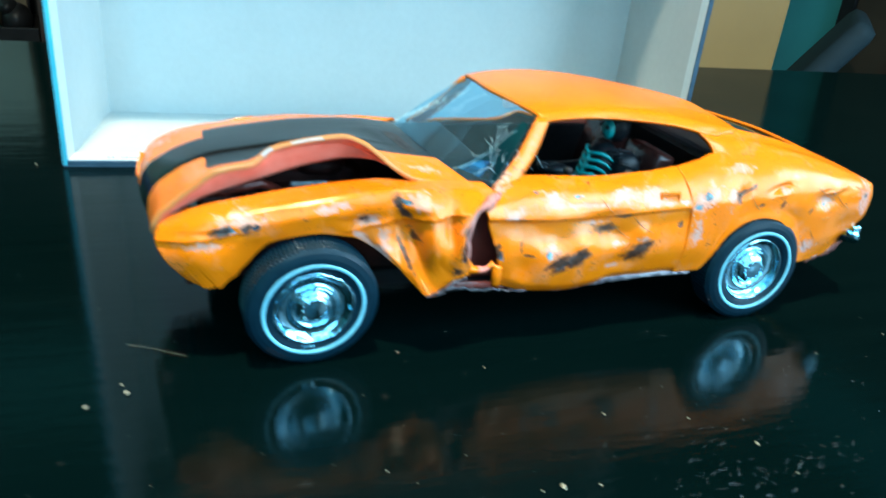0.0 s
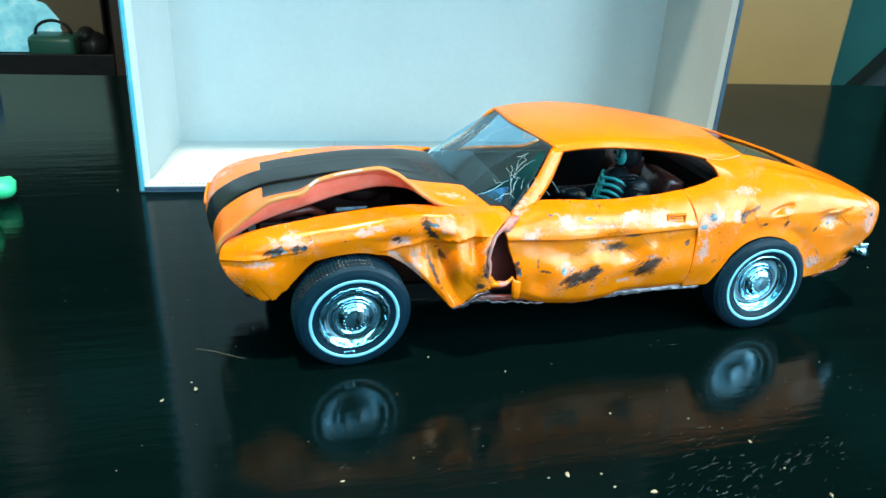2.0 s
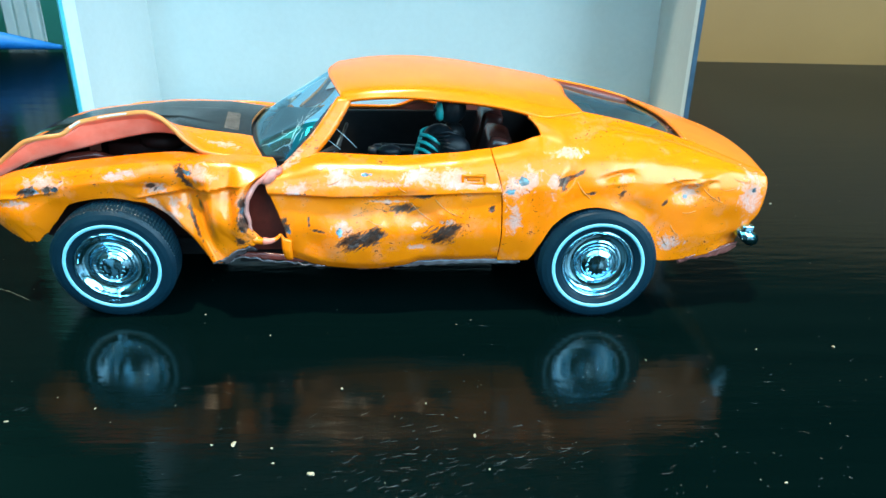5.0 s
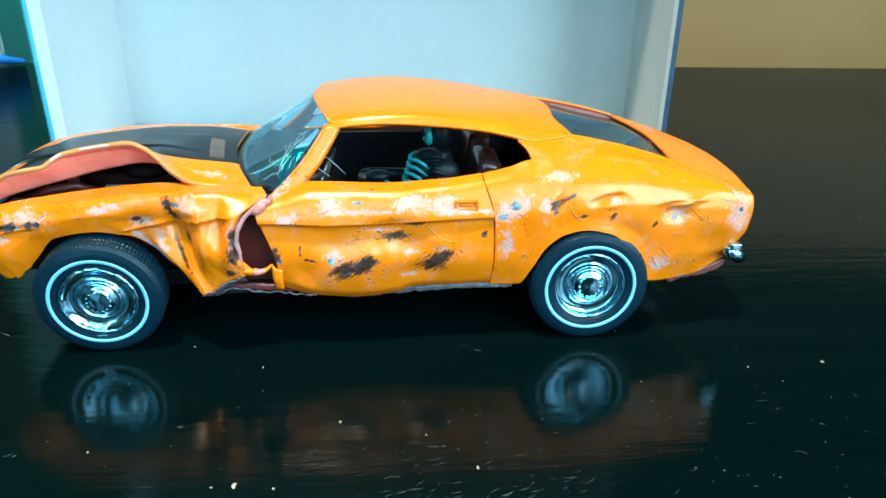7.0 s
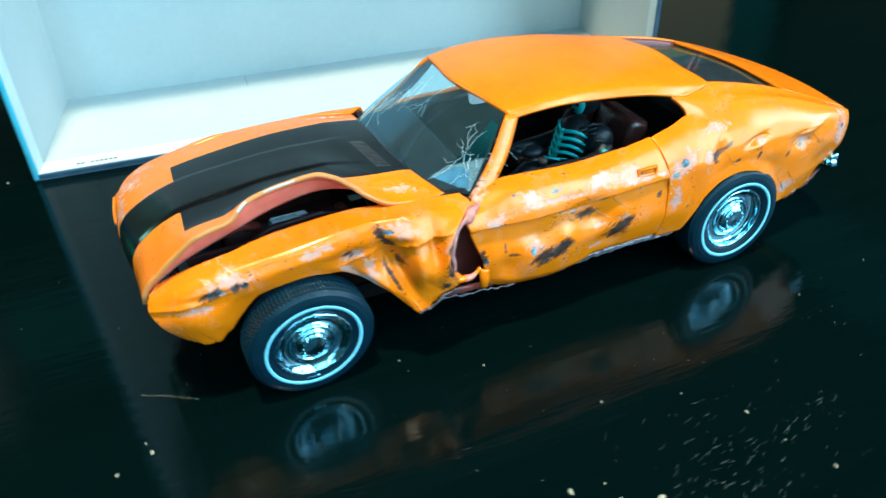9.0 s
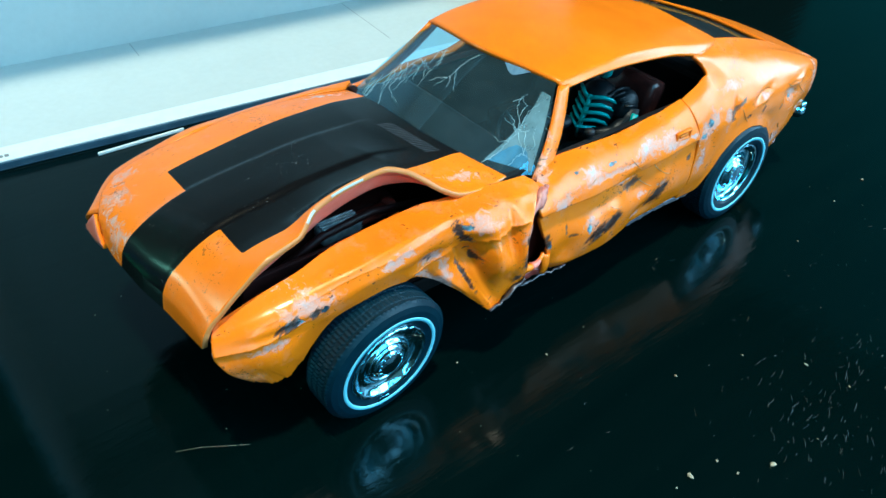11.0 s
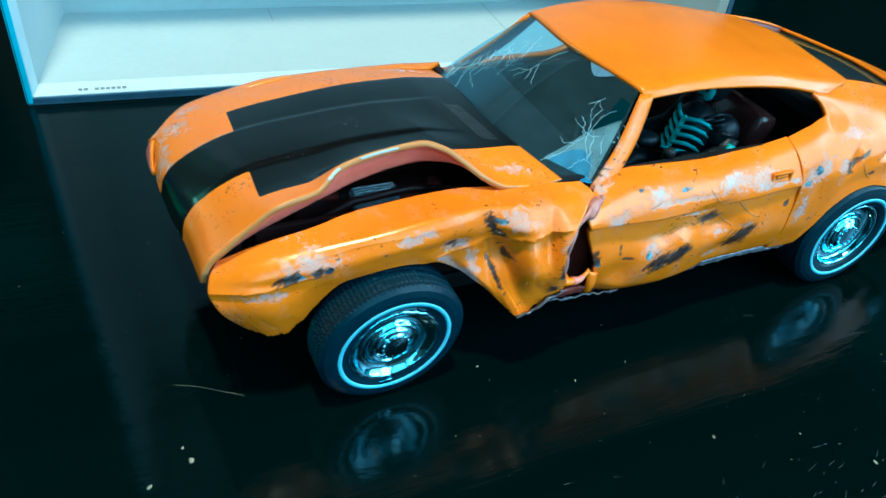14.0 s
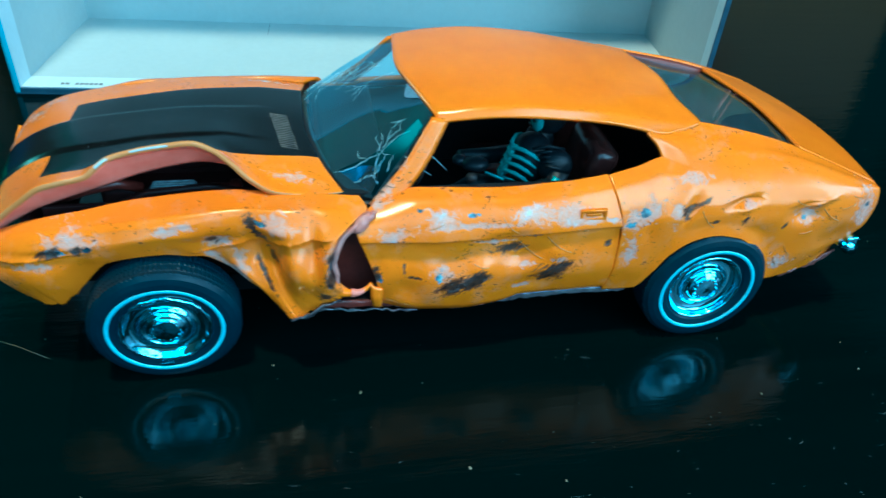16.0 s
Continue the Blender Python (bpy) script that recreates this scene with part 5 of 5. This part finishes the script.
TYRE = lathe([(8.2, -3.4), (8.7, -4.0), (9.6, -4.35), (10.7, -4.45), (11.9, -4.35), (13.0, -4.0), (13.5, -3.5)] + [(13.9, -3.2 + 0.2667 * k) for k in range(23)] + [(13.5, 2.95), (13.0, 3.45), (10.4, 3.85), (8.4, 3.55), (7.8, 2.9)], 200, tread)
RING = lathe([(9.95, -4.36), (10.0, -4.52), (10.65, -4.58), (10.75, -4.46)], 96)
RIM = lathe([(8.5, -3.3), (8.5, -4.1), (8.25, -4.32), (7.9, -4.28), (7.65, -4.0), (7.2, -3.4), (6.6, -2.95), (5.9, -2.75), (5.3, -2.85), (4.95, -3.2), (4.75, -3.65), (4.5, -3.78), (4.25, -3.6), (4.05, -3.3), (3.85, -3.3), (3.65, -3.7), (3.4, -3.95), (3.1, -4.0), (2.9, -4.2), (2.6, -4.5), (2.3, -4.56), (1.6, -4.60), (0.9, -4.66), (0.05, -4.68)], 96, ragged)
CLEAN_RIM = lathe([(8.4, -3.3), (8.4, -4.05), (8.2, -4.25), (7.95, -4.2), (7.8, -3.8), (7.6, -2.9), (7.2, -2.55), (5.9, -2.4), (5.2, -2.45), (5.0, -2.75), (4.85, -3.3), (4.6, -3.45), (4.35, -3.3), (4.15, -3.0), (3.9, -3.05), (3.7, -3.5), (3.4, -3.8), (3.0, -3.9), (2.85, -4.1), (2.6, -4.3), (2.2, -4.34), (1.6, -4.3), (0.9, -4.38), (0.05, -4.42)], 96)
CAP = joined([ball(2.5 * math.cos(a), -4.42, 2.5 * math.sin(a), 0.3, 0.25, 0.3, 1) for a in np.linspace(0, 2 * math.pi, 14, endpoint=False)])
HUB = lathe([(8.0, -3.3), (7.6, -1.4), (0.05, -1.3)], 48)
meshes = {}
for key, bm in (("tyre", TYRE), ("whitewall", RING), ("rim", RIM), ("clean_rim", CLEAN_RIM), ("cap_beads", CAP), ("wheel", HUB)):
    me = bpy.data.meshes.new(key)
    bm.normal_update()
    bm.to_mesh(me)
    bm.free()
    meshes[key] = me
    me.polygons.foreach_set("use_smooth", [key != "tyre" or len(p.vertices) == 0 for p in me.polygons])
    me.materials.append({"tyre": RUBBER, "whitewall": WHITEWALL, "rim": CHROME, "clean_rim": BRIGHT_CHROME, "cap_beads": CHROME, "wheel": DARK}[key])


def car_wheel(x, y, z, steer, camber, far=False, sunk=0.0):
    hub = new("wheel", meshes["wheel"])
    hub.parent = car
    hub.matrix_local = Matrix.Translation((x * MM, y * MM, z * MM)) @ Matrix.Rotation(radians(steer + (180 if far else 0)), 4, "Z") @ Matrix.Rotation(radians(camber), 4, "X")
    for key in ("tyre", "whitewall", "rim", "cap_beads"):
        ob = new(key, meshes["clean_rim" if key == "rim" and sunk else key])
        ob.parent = hub
        if key in ("rim", "cap_beads"):
            ob.location = (0, sunk * MM, 0)
    return hub


front = car_wheel(-56.0, -29.6, 13.95, 3, 4)
part("chipped_plating", block(-2.4, 0.2, -4.48, -4.36, -9.7, -8.8, 0.06), CHROME, front, "loose chip of chrome plating")
car_wheel(55.0, -29.6, 13.9, 0, 0, sunk=0.5)
car_wheel(-60.4, 25, 13.9, 4, 0, True)
car_wheel(51, 27.5, 13.9, 0, 0, True)
tube("axle", [(-56, -27, 13.4), (-58, 22, 13.4)], 1.2, DARK, car, sides=8)
tube("axle", [(55.4, -27, 13.4), (52, 25, 13.4)], 1.2, DARK, car, sides=8)

# ---- doll at the wheel: one mesh ----


def coloured(bm, index):
    for f in bm.faces:
        f.material_index = index
    return bm


pieces = [coloured(ball(21.5, -12, 45.0, 3.4, 3.0, 3.8, 3), 0), coloured(ball(18.4, -12.6, 35.6, 4.8, 5.0, 5.8, 3), 0), coloured(ball(19, -12.4, 29, 4.4, 4.8, 6, 3), 0), coloured(ball(21, -12, 24, 5, 5.4, 3.6, 2), 0),
          coloured(ball(22, -17.4, 36.4, 3.8, 2.8, 3.8, 3), 0), coloured(ball(22, -6.2, 36.8, 3.2, 2.8, 3.4, 3), 0)]
pieces += [coloured(tube(None, [(22.4, -18.6, 36), (21.4, -19.4, 33), (17, -19, 31), (10, -16, 32)], [2.6, 2.4, 2.0, 1.3], None, sides=12), 0)]
pieces += [coloured(tube(None, [(22, -5.4, 36), (18.6, -4, 32), (12, -5, 32), (4, -8, 34)], [2.4, 2.0, 1.8, 1.2], None, sides=12), 0)]
pieces += [coloured(ball(6.5, -12.5, 34.6, 3.0, 2.4, 1.5, 2), 0), coloured(ball(3.5, -11, 34.8, 1.6, 1.6, 1.1, 2), 0)]
pieces += [coloured(tube(None, [(20, -14.5, 24), (8, -15, 27), (-3, -15, 20)], [3, 2.6, 2], None, sides=12), 0), coloured(tube(None, [(20, -9, 24), (8, -8.6, 27), (-3, -8.6, 20)], [3, 2.6, 2], None, sides=12), 0)]
for k in range(5):
    z = 39.0 - 1.75 * k
    x = 14.2 - 0.5 * k
    for s in (1, -1):
        pieces.append(coloured(tube(None, [(x - 0.2, -13.3, z - 0.5), (x, -13.2 - 1.5 * s, z + 0.35), (x + 1.4, -13 - 3.3 * s, z + 0.55), (x + 3.0, -12.8 - 4.6 * s, z - 0.1), (x + 4.4, -12.6 - 5.0 * s, z - 1.2)], [0.36, 0.44, 0.46, 0.42, 0.2], None, sides=8), 1))
pieces.append(coloured(tube(None, [(14.3, -13.4, 39.4), (13.5, -13.4, 36), (12.2, -13.4, 32), (11.8, -13.4, 29.5)], [0.5, 0.6, 0.6, 0.4], None, sides=8), 1))
pieces.append(coloured(tube(None, [(21.4, -21.4, 36.0), (20.4, -21.6, 34.4), (18.2, -21.4, 32.4), (16.6, -20.9, 31.2)], [0.85, 0.6, 0.55, 0.8], None, sides=8), 1))
pieces.append(coloured(tube(None, [(11.5, -17.4, 33.6), (8.0, -15.6, 34.4)], [0.3, 0.3], None, sides=6), 1))
pieces.append(coloured(ball(18.6, -12.6, 44.6, 1.3, 2.3, 2.6, 2), 1))
pieces.append(coloured(ball(17.4, -11.2, 45.2, 0.5, 0.6, 0.7, 1), 0))
pieces.append(coloured(ball(17.5, -13.8, 45.2, 0.5, 0.6, 0.7, 1), 0))
pieces.append(coloured(ball(17.3, -12.5, 43.4, 0.3, 1.2, 0.25, 1), 0))
for k in range(5):
    pieces.append(coloured(tube(None, [(17.2 + 0.5 * k, -16.0 - 0.9 * k, 39.8 - 0.5 * k), (20.5, -16.6 - 0.9 * k, 40.6 - 0.7 * k), (24, -16.4 - 0.8 * k, 39.6 - 0.8 * k)], 0.35, None, sides=6), 0))
doll = part("doll", joined(pieces), [SUIT, BONE])
tagged(doll, "black toy doll with turquoise painted bones, seated in the car", "doll")

# ---- things on the table ----
toy = thing("rubber_toy", "bright green rubbery toy with rounded limbs lying on the table", "toy")
part("body", joined([ball(-170, 74, 5, 10, 8, 5, 3), ball(-160, 92, 4, 5, 4, 3.5, 3)]), GREEN, toy)
part("limb", tube(None, [(-168, 84, 4), (-163, 92, 4.5), (-157.5, 96, 4.2), (-156, 96.4, 4)], [3.5, 3.4, 3.2, 1.5], None, sides=12), GREEN, toy)
part("limb", tube(None, [(-168, 70, 4), (-162, 72, 4), (-158.5, 74, 4), (-157, 75, 4)], [4, 4.4, 4.0, 1.8], None, sides=12), GREEN, toy)

bits = random.Random(3)
SPECKS = [(-2, -62, 0.5), (-20, -79, 0.8), (-5, -87, 0.9), (107, -47, 0.5), (-13, -80, 0.4), (-24, -79, 0.35), (24, -77, 0.5), (89, -48, 0.35), (26, -86, 0.3), (-99, -39, 0.6), (-92, -36, 0.75), (-64, -72, 0.45), (-20, -41.5, 0.35), (-49, -68, 0.3), (-37, -32, 0.3), (15, -67, 0.25), (-12, -84, 0.35), (77, -90, 0.4), (-123, 97, 0.7), (30, -95, 0.6), (-93, -33, 0.4), (130, 40, 0.6), (63, -52, 0.25)]
crumbs = []
for x, y, r in SPECKS + [(bits.uniform(-150, 190), bits.uniform(-110, 60), bits.uniform(0.06, 0.17)) for _ in range(160)]:
    bm = bmesh.new()
    bmesh.ops.create_icosphere(bm, subdivisions=1, radius=1)
    t = Matrix.Rotation(bits.uniform(0, 6), 3, "Z")
    r *= 0.8
    for v in bm.verts:
        v.co = (t @ Vector((v.co.x * r * bits.uniform(0.7, 1.6), v.co.y * r * bits.uniform(0.5, 1.0), 0)) + Vector((x, y, r * 0.5 * (1 + v.co.z)))) * MM
    crumbs.append(bm)
c = part("crumbs", joined(crumbs), CRUMB, smooth=False)
tagged(c, "pale crumbs and dust specks scattered on the dark table", "crumbs", kind="stuff")
hairs = []
for k in range(60):
    x, y = (bits.uniform(20, 175), bits.uniform(-115, -35)) if k < 40 else (bits.uniform(-150, 30), bits.uniform(-110, -60))
    turn, length = bits.uniform(-0.5, 0.9), bits.uniform(0.4, 2.4)
    hairs.append(tube(None, [(x + length * f * math.cos(turn + 0.3 * f), y + length * f * math.sin(turn + 0.3 * f), 0.0) for f in (-0.5, 0, 0.5)], [0.008, bits.uniform(0.015, 0.032), 0.008], None, sides=4))
for k in range(170):
    x, y = bits.gauss(75, 45), bits.gauss(-82, 22)
    turn, length = bits.gauss(0.2, 0.7), bits.uniform(0.15, 0.7)
    hairs.append(tube(None, [(x + length * f * math.cos(turn), y + length * f * math.sin(turn), 0.0) for f in (-0.5, 0.1, 0.5)], [0.02, bits.uniform(0.02, 0.06), 0.015], None, sides=4))
for k in range(120):
    x, y = bits.gauss(14, 13), bits.gauss(-86, 7)
    turn, length = bits.gauss(0.45, 0.25), bits.uniform(0.5, 2.6)
    hairs.append(tube(None, [(x + length * f * math.cos(turn + 0.2 * f), y + length * f * math.sin(turn + 0.2 * f), 0.0) for f in (-0.5, 0.1, 0.5)], [0.01, bits.uniform(0.014, 0.036), 0.01], None, sides=4))
c = part("table_scratches", joined(hairs), SCUFFED, smooth=False)
tagged(c, "fine pale scratches in the dark table's lacquer", "scratches", kind="stuff")
f = tube("fibre", [(-92.5, -18.5, 0.15), (-88, -20.6, 0.2), (-85.5, -22.2, 0.15), (-81, -25, 0.15)], 0.03, CRUMB, None, sides=4)
tagged(f, "thin pale fibre lying on the table", "fibre")
